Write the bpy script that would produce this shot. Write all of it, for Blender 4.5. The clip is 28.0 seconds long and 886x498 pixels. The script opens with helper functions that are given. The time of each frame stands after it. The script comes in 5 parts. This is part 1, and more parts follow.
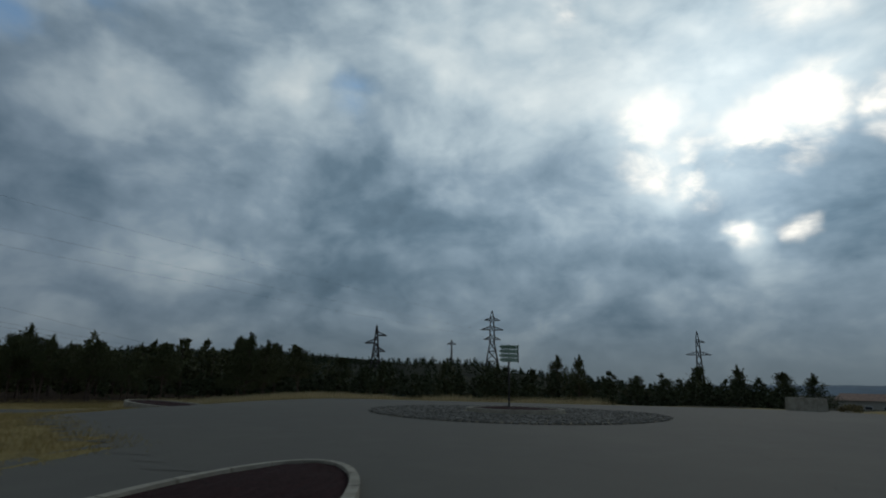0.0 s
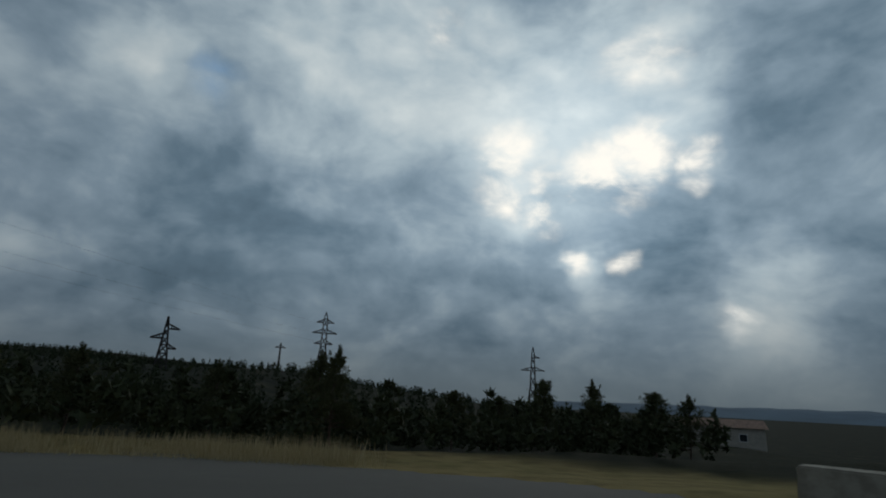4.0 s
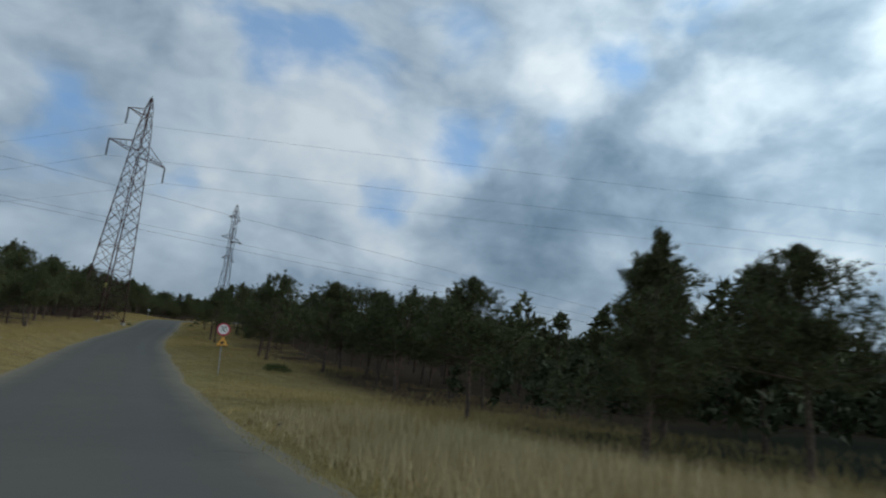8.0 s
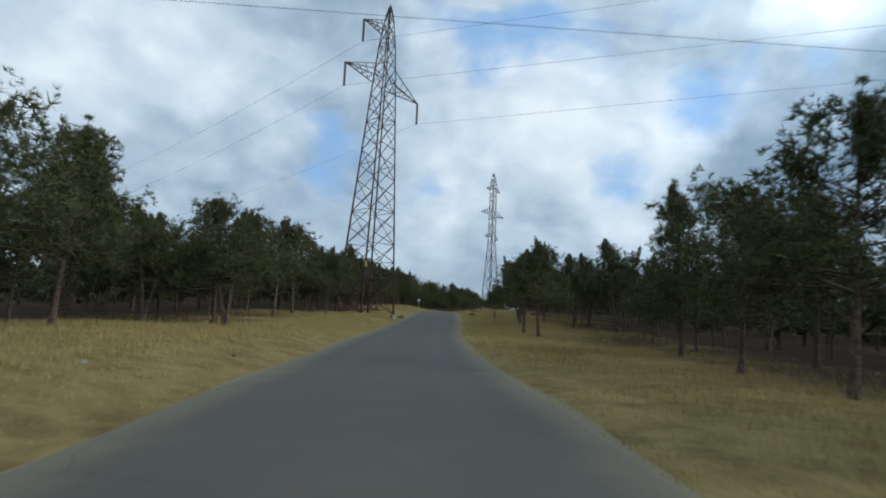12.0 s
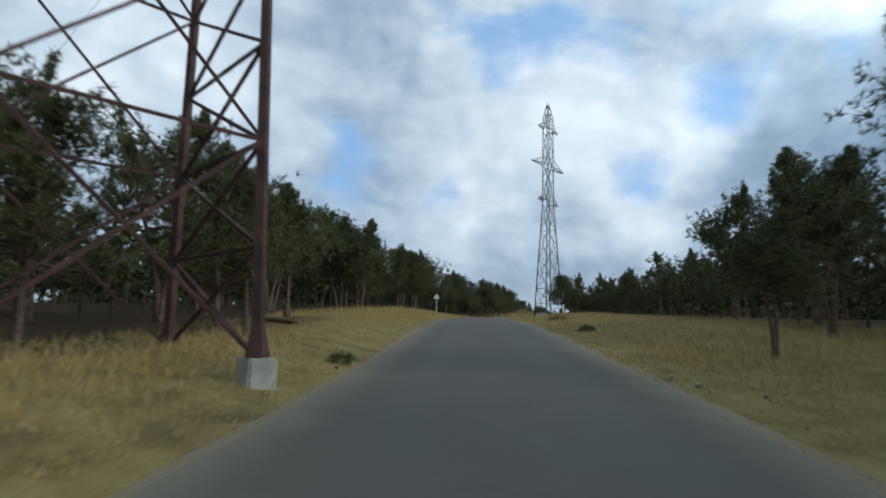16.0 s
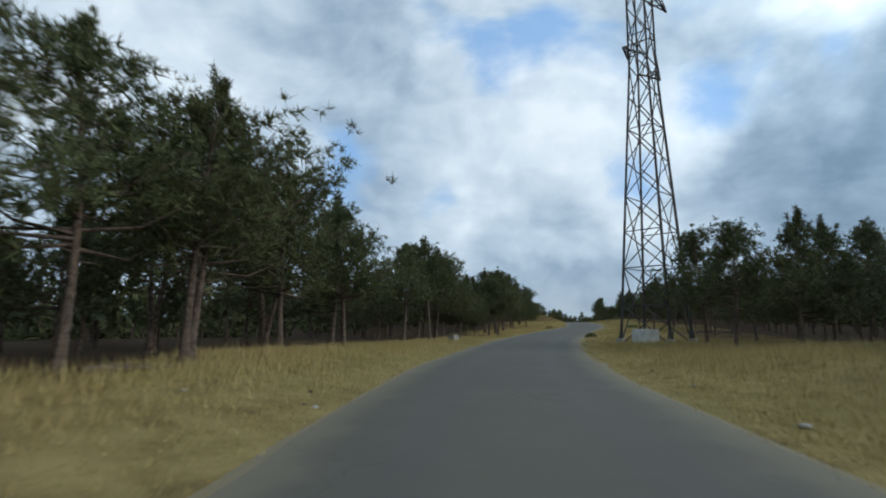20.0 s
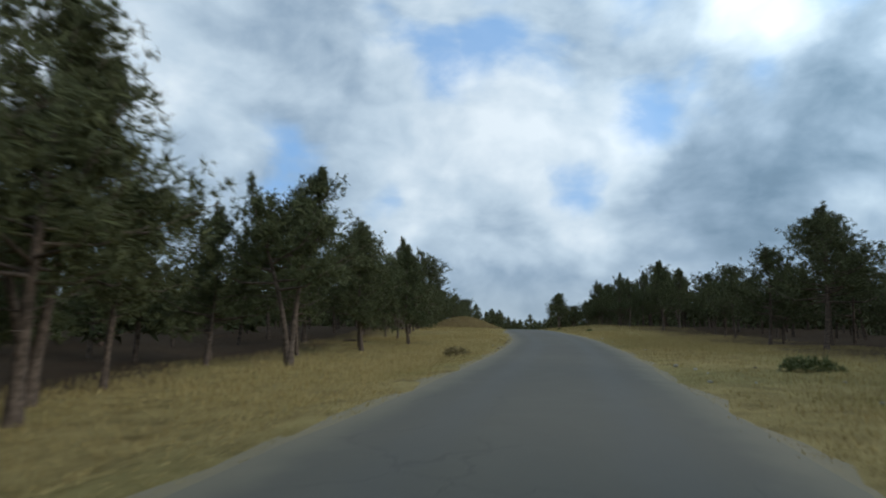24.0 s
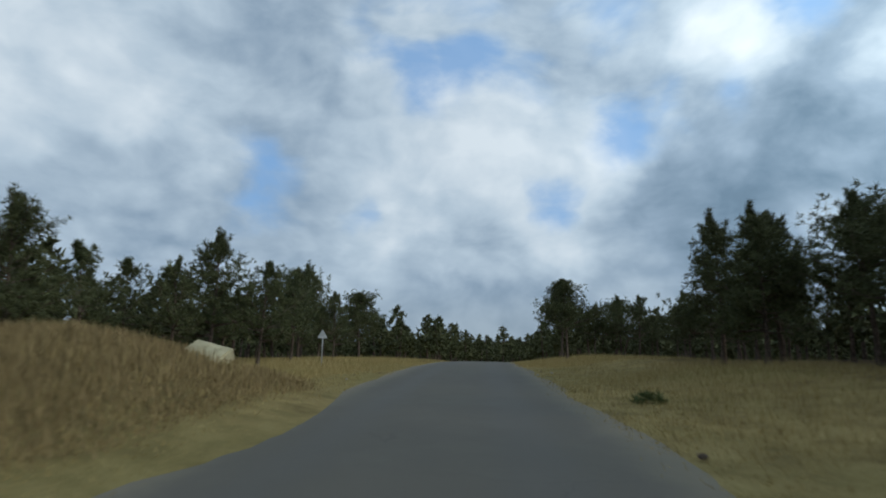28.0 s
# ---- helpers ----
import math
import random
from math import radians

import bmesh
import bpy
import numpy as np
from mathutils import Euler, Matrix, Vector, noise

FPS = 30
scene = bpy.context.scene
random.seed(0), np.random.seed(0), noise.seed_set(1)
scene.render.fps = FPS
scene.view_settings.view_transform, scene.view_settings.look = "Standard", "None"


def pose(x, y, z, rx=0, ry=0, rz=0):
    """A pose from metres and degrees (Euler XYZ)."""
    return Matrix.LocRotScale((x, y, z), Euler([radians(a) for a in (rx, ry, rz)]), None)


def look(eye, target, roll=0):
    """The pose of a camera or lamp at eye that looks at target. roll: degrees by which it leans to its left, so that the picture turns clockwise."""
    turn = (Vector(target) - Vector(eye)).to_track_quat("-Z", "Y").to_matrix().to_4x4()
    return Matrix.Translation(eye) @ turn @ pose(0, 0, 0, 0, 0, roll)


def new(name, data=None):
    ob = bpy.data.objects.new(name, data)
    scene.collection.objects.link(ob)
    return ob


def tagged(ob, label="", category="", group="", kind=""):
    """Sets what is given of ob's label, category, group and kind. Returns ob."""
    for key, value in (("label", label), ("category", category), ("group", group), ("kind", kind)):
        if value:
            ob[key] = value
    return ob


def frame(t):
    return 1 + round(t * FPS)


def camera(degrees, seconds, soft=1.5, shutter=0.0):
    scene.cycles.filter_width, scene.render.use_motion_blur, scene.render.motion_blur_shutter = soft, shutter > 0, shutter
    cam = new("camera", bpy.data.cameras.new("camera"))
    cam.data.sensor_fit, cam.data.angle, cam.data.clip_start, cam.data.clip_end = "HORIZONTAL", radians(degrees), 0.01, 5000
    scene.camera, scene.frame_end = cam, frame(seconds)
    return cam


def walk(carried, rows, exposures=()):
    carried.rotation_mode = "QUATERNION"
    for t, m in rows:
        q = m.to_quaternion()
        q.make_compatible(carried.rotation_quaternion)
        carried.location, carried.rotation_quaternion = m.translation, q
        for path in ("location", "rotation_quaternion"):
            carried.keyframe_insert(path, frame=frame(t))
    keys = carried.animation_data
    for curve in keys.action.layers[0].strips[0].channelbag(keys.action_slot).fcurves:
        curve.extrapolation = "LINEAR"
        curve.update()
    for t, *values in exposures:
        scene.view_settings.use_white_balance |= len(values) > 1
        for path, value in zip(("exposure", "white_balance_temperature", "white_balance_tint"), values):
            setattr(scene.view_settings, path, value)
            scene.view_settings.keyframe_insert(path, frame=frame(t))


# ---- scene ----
cam = camera(77.1, 28.0, soft=1.9, shutter=0.22)
ROWS = [
    (0.0, 0.00, 0.00, 1.20, 103.61, -1.16, 7.80),
    (0.5, 0.59, 2.50, 1.29, 103.70, -1.03, 5.51),
    (1.0, 1.38, 5.10, 1.38, 103.75, -0.77, 2.65),
    (1.5, 2.35, 7.58, 1.47, 103.93, -0.77, -1.08),
    (2.0, 3.35, 9.84, 1.55, 104.09, -0.82, -4.73),
    (2.5, 4.35, 11.88, 1.61, 104.26, -1.11, -7.37),
    (3.0, 4.85, 14.27, 1.65, 104.54, -1.61, -7.53),
    (3.5, 4.93, 16.78, 1.67, 104.82, -2.17, -7.69),
    (4.0, 4.68, 19.17, 1.69, 105.11, -2.82, -7.85),
    (4.5, 4.20, 21.20, 1.69, 105.39, -3.58, -8.01),
    (5.0, 3.60, 22.64, 1.68, 105.38, -4.18, -3.14),
    (5.5, 2.03, 24.04, 1.64, 104.91, -4.59, 5.63),
    (6.0, 0.10, 25.93, 1.61, 104.31, -4.78, 17.27),
    (6.5, -1.77, 26.81, 1.59, 103.69, -5.49, 30.32),
    (7.0, -3.83, 27.03, 1.57, 102.63, -6.26, 43.48),
    (7.5, -6.09, 27.11, 1.50, 101.31, -6.33, 56.50),
    (8.0, -8.88, 27.17, 1.38, 100.23, -5.66, 67.38),
    (8.5, -11.72, 27.12, 1.27, 99.25, -4.77, 75.22),
    (9.0, -14.57, 26.83, 1.12, 98.43, -4.41, 80.49),
    (9.5, -17.58, 26.43, 0.92, 97.73, -3.79, 84.28),
    (10.0, -20.53, 25.88, 0.74, 97.35, -3.36, 86.79),
    (10.5, -24.49, 25.40, 0.63, 97.19, -3.12, 88.62),
    (11.0, -28.39, 25.03, 0.61, 97.07, -2.88, 90.22),
    (11.5, -32.39, 24.40, 0.64, 97.01, -2.70, 91.32),
    (12.0, -36.58, 23.86, 0.69, 97.01, -2.43, 92.32),
    (12.5, -41.11, 23.37, 0.73, 97.06, -2.30, 93.25),
    (13.0, -45.54, 22.82, 0.75, 97.07, -1.99, 93.86),
    (13.5, -50.02, 22.27, 0.76, 97.08, -1.74, 94.28),
    (14.0, -54.68, 21.75, 0.79, 97.09, -1.54, 94.51),
    (14.5, -59.68, 21.32, 0.84, 97.10, -1.37, 94.57),
    (15.0, -65.17, 21.04, 0.94, 97.25, -1.42, 94.55),
    (15.5, -70.62, 20.88, 1.09, 97.31, -1.34, 94.52),
    (16.0, -76.10, 20.76, 1.28, 97.39, -1.23, 94.52),
    (16.5, -81.60, 20.64, 1.50, 97.49, -1.00, 94.56),
    (17.0, -87.01, 20.50, 1.71, 97.59, -0.81, 94.53),
    (17.5, -92.48, 20.36, 1.95, 97.56, -0.60, 94.60),
    (18.0, -97.84, 20.18, 2.22, 97.47, -0.51, 94.49),
    (18.5, -103.00, 20.04, 2.43, 97.40, -0.40, 94.39),
    (19.0, -108.24, 19.86, 2.57, 97.52, -0.13, 94.33),
    (19.5, -113.56, 19.84, 2.66, 97.63, 0.10, 94.41),
    (20.0, -118.87, 19.83, 2.73, 97.90, 0.03, 94.45),
    (20.5, -124.58, 19.75, 2.79, 98.19, 0.08, 94.62),
    (21.0, -130.38, 19.96, 2.85, 98.02, -0.15, 93.87),
    (21.5, -136.28, 20.46, 2.90, 97.86, -0.42, 93.28),
    (22.0, -142.31, 21.23, 2.97, 97.70, -0.72, 92.82),
    (22.5, -148.47, 22.21, 3.04, 97.54, -1.07, 92.51),
    (23.0, -154.78, 23.41, 3.12, 97.73, -1.00, 91.27),
    (23.5, -161.08, 24.83, 3.24, 97.99, -0.67, 89.99),
    (24.0, -167.69, 26.54, 3.38, 98.27, -0.67, 88.67),
    (24.5, -174.23, 28.13, 3.52, 98.52, -0.31, 87.46),
    (25.0, -180.94, 29.66, 3.62, 98.84, -0.19, 86.52),
    (25.5, -187.73, 31.45, 3.76, 99.05, -0.04, 86.07),
    (26.0, -194.31, 32.98, 3.91, 99.20, -0.06, 85.79),
    (26.5, -200.54, 34.14, 4.09, 99.36, -0.16, 85.79),
    (27.0, -206.53, 34.88, 4.28, 99.47, -0.42, 85.70),
    (27.5, -212.80, 35.64, 4.43, 99.62, -0.48, 85.88),
    (28.0, -218.90, 36.30, 4.55, 99.77, -0.57, 86.40),
]
walk(cam, [(r[0], pose(*r[1:])) for r in ROWS],
     exposures=[(0, -1.76), (2.5, -1.97), (5, -2.03), (6, -1.64), (7, -1.05), (8, -0.65), (9.5, -0.3), (12, -0.18), (15, -0.08), (17, -0.2), (20, -0.15), (23, -0.15), (25, -0.28), (28, -0.4)])

# ---- sky, sun ----
SUN_AZ, SUN_EL = -22.5, 23.5      # degrees; azimuth to the left of +y


def direction(az, el):
    a, e = radians(az), radians(el)
    return Vector((-math.sin(a) * math.cos(e), math.cos(a) * math.cos(e), math.sin(e)))


class Nodes:
    """A short hand for node trees."""

    def __init__(self, tree):
        self.tree = tree
        tree.nodes.clear()

    def add(self, kind, _inputs=None, **settings):
        node = self.tree.nodes.new(kind)
        for key, value in settings.items():
            setattr(node, key, value)
        for key, value in (_inputs or {}).items():
            self.put(node.inputs[key], value)
        return node

    def put(self, socket, value):
        if isinstance(value, bpy.types.NodeSocket):
            self.tree.links.new(value, socket)
        else:
            socket.default_value = value

    def math(self, op, a, b=0.0, c=None, clamp=False):
        node = self.add("ShaderNodeMath", operation=op, use_clamp=clamp)
        for n, v in enumerate((a, b) if c is None else (a, b, c)):
            self.put(node.inputs[n], v)
        return node.outputs[0]

    def vec(self, op, a, b=(0, 0, 0)):
        node = self.add("ShaderNodeVectorMath", operation=op)
        self.put(node.inputs[0], a)
        self.put(node.inputs[1], b)
        return node.outputs["Value" if op == "DOT_PRODUCT" else "Vector"]

    def noise(self, vector, scale, detail=4.0, rough=0.55, distortion=0.0):
        node = self.add("ShaderNodeTexNoise", {"Vector": vector, "Scale": scale, "Detail": detail, "Roughness": rough, "Distortion": distortion})
        return node.outputs[0]

    def ramp(self, fac, *stops):
        node = self.add("ShaderNodeValToRGB", {"Fac": fac})
        el = node.color_ramp.elements
        while len(el) < len(stops):
            el.new(0.5)
        for e, (p, c) in zip(el, stops):
            e.position, e.color = p, (*c, 1) if not isinstance(c, float) else (c, c, c, 1)
        return node.outputs[0]

    def mix(self, fac, a, b, mode="MIX"):
        node = self.add("ShaderNodeMix", data_type="RGBA", blend_type=mode)
        for n, v in ((0, fac), (6, a), (7, b)):
            self.put(node.inputs[n], (*v, 1) if isinstance(v, tuple) and len(v) == 3 else v)
        return node.outputs[2]

    def range(self, v, a, b, c=0.0, d=1.0):
        node = self.add("ShaderNodeMapRange", {0: v, 1: a, 2: b, 3: c, 4: d}, interpolation_type="SMOOTHSTEP")
        return node.outputs[0]


def build_world():
    world = bpy.data.worlds.new("sky")
    world.use_nodes = True
    scene.world = world
    n = Nodes(world.node_tree)
    out = n.add("ShaderNodeOutputWorld")
    sky = n.add("ShaderNodeTexSky", sky_type="NISHITA", sun_disc=False, sun_elevation=radians(SUN_EL), sun_rotation=radians(-SUN_AZ))
    d = n.add("ShaderNodeTexCoord").outputs["Generated"]
    xyz = n.add("ShaderNodeSeparateXYZ", {0: d})
    z = n.math("MAXIMUM", xyz.outputs[2], 0.0)
    torn = n.add("ShaderNodeTexNoise", {"Vector": d, "Scale": 6.0, "Detail": 4.0, "Roughness": 0.55}).outputs["Color"]
    # clouds: a swirled field of soft puffs
    sheet = n.vec("MULTIPLY", d, (1.0, 1.0, 1.7))
    swirl = n.add("ShaderNodeTexNoise", {"Vector": sheet, "Scale": 2.6, "Detail": 3.0, "Roughness": 0.5}).outputs["Color"]
    sheet = n.vec("ADD", sheet, n.vec("MULTIPLY", n.vec("SUBTRACT", swirl, (0.5, 0.5, 0.5)), (0.20, 0.20, 0.20)))
    sunward = direction(SUN_AZ, 30.0)
    thick = n.noise(sheet, 5.2, 6.0, 0.50)
    thick_on = n.noise(n.vec("ADD", sheet, tuple(sunward * 0.03)), 5.2, 6.0, 0.50)
    fine = n.noise(sheet, 24.0, 4.0, 0.55)
    big = n.noise(sheet, 2.0, 2.0, 0.5)
    puff = n.add("ShaderNodeTexVoronoi", {"Vector": n.vec("ADD", sheet, n.vec("MULTIPLY", n.vec("SUBTRACT", torn, (0.5, 0.5, 0.5)), (0.22, 0.22, 0.22))), "Scale": 8.5, "Smoothness": 0.7}, feature="SMOOTH_F1").outputs["Distance"]
    # puffs are lit on the side that faces the sun
    relief = n.math("SUBTRACT", thick, thick_on)
    value = n.math("SUBTRACT", thick, 0.5)
    # the banks' outlines are torn: they are looked up along a way bent by noise
    bent = n.vec("ADD", d, n.vec("MULTIPLY", n.vec("SUBTRACT", torn, (0.5, 0.5, 0.5)), (0.17, 0.17, 0.12)))
    bent = n.vec("NORMALIZE", bent)

    def bank(az, el, width, reach=1.5):
        dot = n.vec("DOT_PRODUCT", bent, direction(az, el))
        ang = n.math("MULTIPLY", n.math("ARCCOSINE", dot), 57.3)
        return n.range(ang, width * reach, 0.0)

    change = n.math("ADD", n.math("MULTIPLY", value, -0.30), n.math("MULTIPLY", n.math("SUBTRACT", 0.36, puff), 0.44))
    change = n.math("ADD", change, n.math("MULTIPLY", relief, 1.25))
    change = n.math("ADD", change, n.math("MULTIPLY", n.math("SUBTRACT", fine, 0.5), 0.12))
    change = n.math("ADD", change, n.math("MULTIPLY", n.math("SUBTRACT", big, 0.5), 0.20))
    # away from the sun the sheet is lit from the front, paler and more even
    dot = n.vec("DOT_PRODUCT", d, direction(SUN_AZ, SUN_EL))
    ang = n.math("MULTIPLY", n.math("ARCCOSINE", dot), 57.3)
    light = n.math("ADD", n.range(ang, 40.0, 85.0, 0.60, 0.655), n.math("MULTIPLY", change, n.range(ang, 40.0, 85.0, 0.80, 0.64)))
    for az, el, w, a in BRIGHT_BANKS:
        light = n.math("ADD", light, n.math("MULTIPLY", bank(az, el, w), a))
    for az, el, w, a in DARK_BANKS:
        light = n.math("SUBTRACT", light, n.math("MULTIPLY", bank(az, el, w), a))
    blue = 0.0
    for az, el, w, a in BLUE_GAPS:
        blue = n.math("MAXIMUM", blue, n.math("MULTIPLY", bank(az, el, w, 1.9), a))
    # the sheet opens where it is thin
    blue = n.math("MULTIPLY", blue, n.math("SUBTRACT", 1.0, n.math("MULTIPLY", value, 4.2)))
    colour = n.ramp(light, (0.0, (0.085, 0.145, 0.21)), (0.3, (0.185, 0.285, 0.39)), (0.52, (0.345, 0.47, 0.60)), (0.75, (0.60, 0.74, 0.855)), (1.0, (0.88, 0.99, 1.06)))
    colour = n.mix(n.math("MULTIPLY", n.range(z, 0.12, 0.0), 0.7), colour, (0.36, 0.46, 0.54))
    # blue sky shows where the sheet is open
    open_sky = n.vec("MULTIPLY", sky.outputs[0], (0.105, 0.125, 0.14))
    colour = n.mix(n.math("MULTIPLY", n.range(blue, 0.22, 1.0), 0.84), colour, n.mix(0.7, open_sky, (0.31, 0.60, 1.04)))
    # the cloud before the sun is lit through, and open near it
    sky_gain = n.math("ADD", 1.0, n.math("MULTIPLY", n.math("MULTIPLY", n.range(ang, 100.0, 8.0), n.range(z, -0.05, 0.3)), 1.7))
    sky_gain = n.math("ADD", sky_gain, n.math("MULTIPLY", n.range(ang, 17.0, 3.0), 0.7))
    # the sky above the view is dimmed to hold down light on the ground
    sky_gain = n.math("MULTIPLY", sky_gain, n.range(z, 0.62, 0.85, 1.0, 0.62))
    # light that has come through towards the eye is warmer than light from the far side of the sky
    colour = n.mix(1.0, colour, n.mix(n.range(ang, 35.0, 100.0), (1.0, 0.995, 0.955), (0.985, 1.0, 1.03)), "MULTIPLY")
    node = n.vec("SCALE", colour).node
    n.put(node.inputs["Scale"], sky_gain)
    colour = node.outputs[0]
    gap = 0.0
    for az, el, w, a in SUN_GAPS:
        gap = n.math("MAXIMUM", gap, n.math("MULTIPLY", bank(az, el, w, 1.8), a))
    gap = n.math("MULTIPLY", gap, n.math("SUBTRACT", 0.95, n.math("MULTIPLY", n.math("ADD", value, n.math("MULTIPLY", n.math("SUBTRACT", fine, 0.5), 0.35)), 4.6)))
    colour = n.mix(n.range(gap, 0.15, 1.05), colour, (4.2, 4.05, 3.7))
    clouds = n.add("ShaderNodeBackground", {"Color": colour, "Strength": 1.0})
    n.put(out.inputs[0], clouds.outputs[0])


SUN_GAPS = [(-13.3, 23, 4.2, 0.85), (-18.7, 20.3, 3.8, 0.95), (-23.6, 21.8, 3.6, 0.97), (-28.0, 23.6, 3.2, 0.92), (-33.2, 23.2, 2.6, 0.8), (-21, 13.1, 1.7, 0.7), (-25.5, 13.3, 1.5, 0.6), (-29, 33, 4.5, 0.55), (-35.2, 8.2, 3.0, 0.4), (-6.5, 37, 3, 0.4)]
BRIGHT_BANKS = [(-13, 25, 10, 0.34), (7, 30, 11, 0.22), (-4, 34, 9, 0.2), (25.5, 28, 5.5, 0.32), (42, 24, 5, 0.30), (-29, 33, 9, 0.32), (-37, 8.5, 7, 0.26),
                (69, 19, 5, 0.45), (87, 25, 10, 0.30), (78, 19, 7, 0.24), (56, 31, 8, 0.26), (124, 24, 10, 0.26), (92, 13, 8, 0.2), (57, 25, 6, 0.22), (112, 21, 8, 0.10),
                (75, 9.5, 4, 0.3), (48, 10, 5, 0.15), (35, 11, 5, 0.18), (140, 18, 12, 0.2), (25, 20.5, 3, 0.16), (-22, 13, 2.5, 0.4)]
DARK_BANKS = [(13, 19, 12, 0.20), (40, 17, 9, 0.15), (-30, 15, 7, 0.28), (59, 15.0, 14, 0.15), (20, 10, 14, 0.15), (-8, 10, 14, 0.15), (-42, 30, 8, 0.2), (34, 34, 7, 0.05), (-50, 15, 10, 0.15), (52, 23, 12, 0.07), (58, 13, 10, 0.10)]
BLUE_GAPS = [(67.5, 22, 4.4, 0.95), (77, 27, 5, 0.7), (42, 33, 3.6, 0.8), (105.5, 16.3, 5.0, 0.9), (84, 29.5, 6, 0.8), (17.6, 29, 3.4, 0.5), (92, 31, 6, 0.7), (70, 31, 5, 0.6), (57, 23, 3, 0.4), (89, 28, 4.5, 0.85), (50.4, 29.7, 3.5, 0.7), (75, 14.5, 2.6, 0.55), (96.3, 13.7, 2.6, 0.5), (70.5, 28.2, 3.5, 0.6)]
build_world()
sun = new("sun", bpy.data.lights.new("sun", "SUN"))
sun.data.energy, sun.data.angle, sun.data.color = 0.9, radians(14), (1.0, 0.95, 0.86)
sun.matrix_world = look(direction(SUN_AZ, SUN_EL) * 50, (0, 0, 0))

# ---- materials ----
MATS = {}


def material(name, build):
    if name not in MATS:
        m = bpy.data.materials.new(name)
        m.use_nodes = True
        n = Nodes(m.node_tree)
        out = n.add("ShaderNodeOutputMaterial")
        bsdf = n.add("ShaderNodeBsdfPrincipled")
        n.put(out.inputs[0], bsdf.outputs[0])
        build(n, bsdf.inputs)
        MATS[name] = m
    return MATS[name]


def place(n, scale=1.0):
    return n.add("ShaderNodeNewGeometry").outputs["Position"]


def bump(n, b, height, strength=0.3, distance=0.02):
    n.put(b["Normal"], n.add("ShaderNodeBump", {"Height": height, "Strength": strength, "Distance": distance}).outputs[0])


def asphalt(n, b):
    p = place(n)
    fine, mid, big = n.noise(p, 90, 3), n.noise(p, 1.3, 5), n.noise(p, 0.12, 4)
    c = n.mix(fine, (0.080, 0.074, 0.062), (0.140, 0.129, 0.106))
    c = n.mix(n.math("MULTIPLY", n.range(mid, 0.45, 0.75), 0.35), c, (0.140, 0.130, 0.107))
    c = n.mix(n.math("MULTIPLY", n.range(big, 0.45, 0.7), 0.35), c, (0.150, 0.134, 0.104))
    signed = n.add("ShaderNodeAttribute", attribute_name="across").outputs["Fac"]
    across = n.math("ABSOLUTE", signed)
    # the edges are bleached and dusty, the wheel tracks a little darker and smoother
    wob = n.math("ADD", across, n.math("MULTIPLY", n.math("SUBTRACT", mid, 0.5), 0.22))
    c = n.mix(n.math("MULTIPLY", n.range(wob, 0.70, 1.0), 0.7), c, (0.215, 0.185, 0.130))
    track = n.math("MULTIPLY", n.range(wob, 0.2, 0.42), n.range(wob, 0.66, 0.5))
    c = n.mix(n.math("MULTIPLY", track, 0.35), c, (0.085, 0.080, 0.070))
    # small patches and cracks
    cell = n.add("ShaderNodeTexVoronoi", {"Vector": n.vec("ADD", p, n.vec("MULTIPLY", n.add("ShaderNodeTexNoise", {"Vector": p, "Scale": 2.0, "Detail": 4.0}).outputs["Color"], (0.7, 0.7, 0.0))), "Scale": 0.55}, feature="DISTANCE_TO_EDGE").outputs["Distance"]
    crack = n.math("MULTIPLY", n.range(cell, 0.012, 0.0), n.range(n.noise(p, 0.35, 3), 0.5, 0.62))
    c = n.mix(n.math("MULTIPLY", crack, 0.3), c, (0.045, 0.041, 0.035))
    n.put(b["Base Color"], c)
    n.put(b["Roughness"], n.math("SUBTRACT", 0.9, n.math("MULTIPLY", track, 0.12)))
    b["Specular IOR Level"].default_value = 0.3
    bump(n, b, n.math("SUBTRACT", fine, crack), 0.35, 0.006)


def dust(n, b):
    p = place(n)
    fine, mid, big = n.noise(p, 40, 4, 0.7), n.noise(p, 3.0, 5), n.noise(p, 0.5, 4)
    c = n.mix(fine, (0.15, 0.122, 0.075), (0.30, 0.25, 0.16))
    c = n.mix(n.range(mid, 0.45, 0.7), c, (0.24, 0.195, 0.115))
    c = n.mix(n.math("MULTIPLY", n.range(big, 0.5, 0.7), 0.6), c, (0.22, 0.18, 0.09))
    n.put(b["Base Color"], c)
    b["Roughness"].default_value = 0.95
    bump(n, b, fine, 0.6, 0.02)


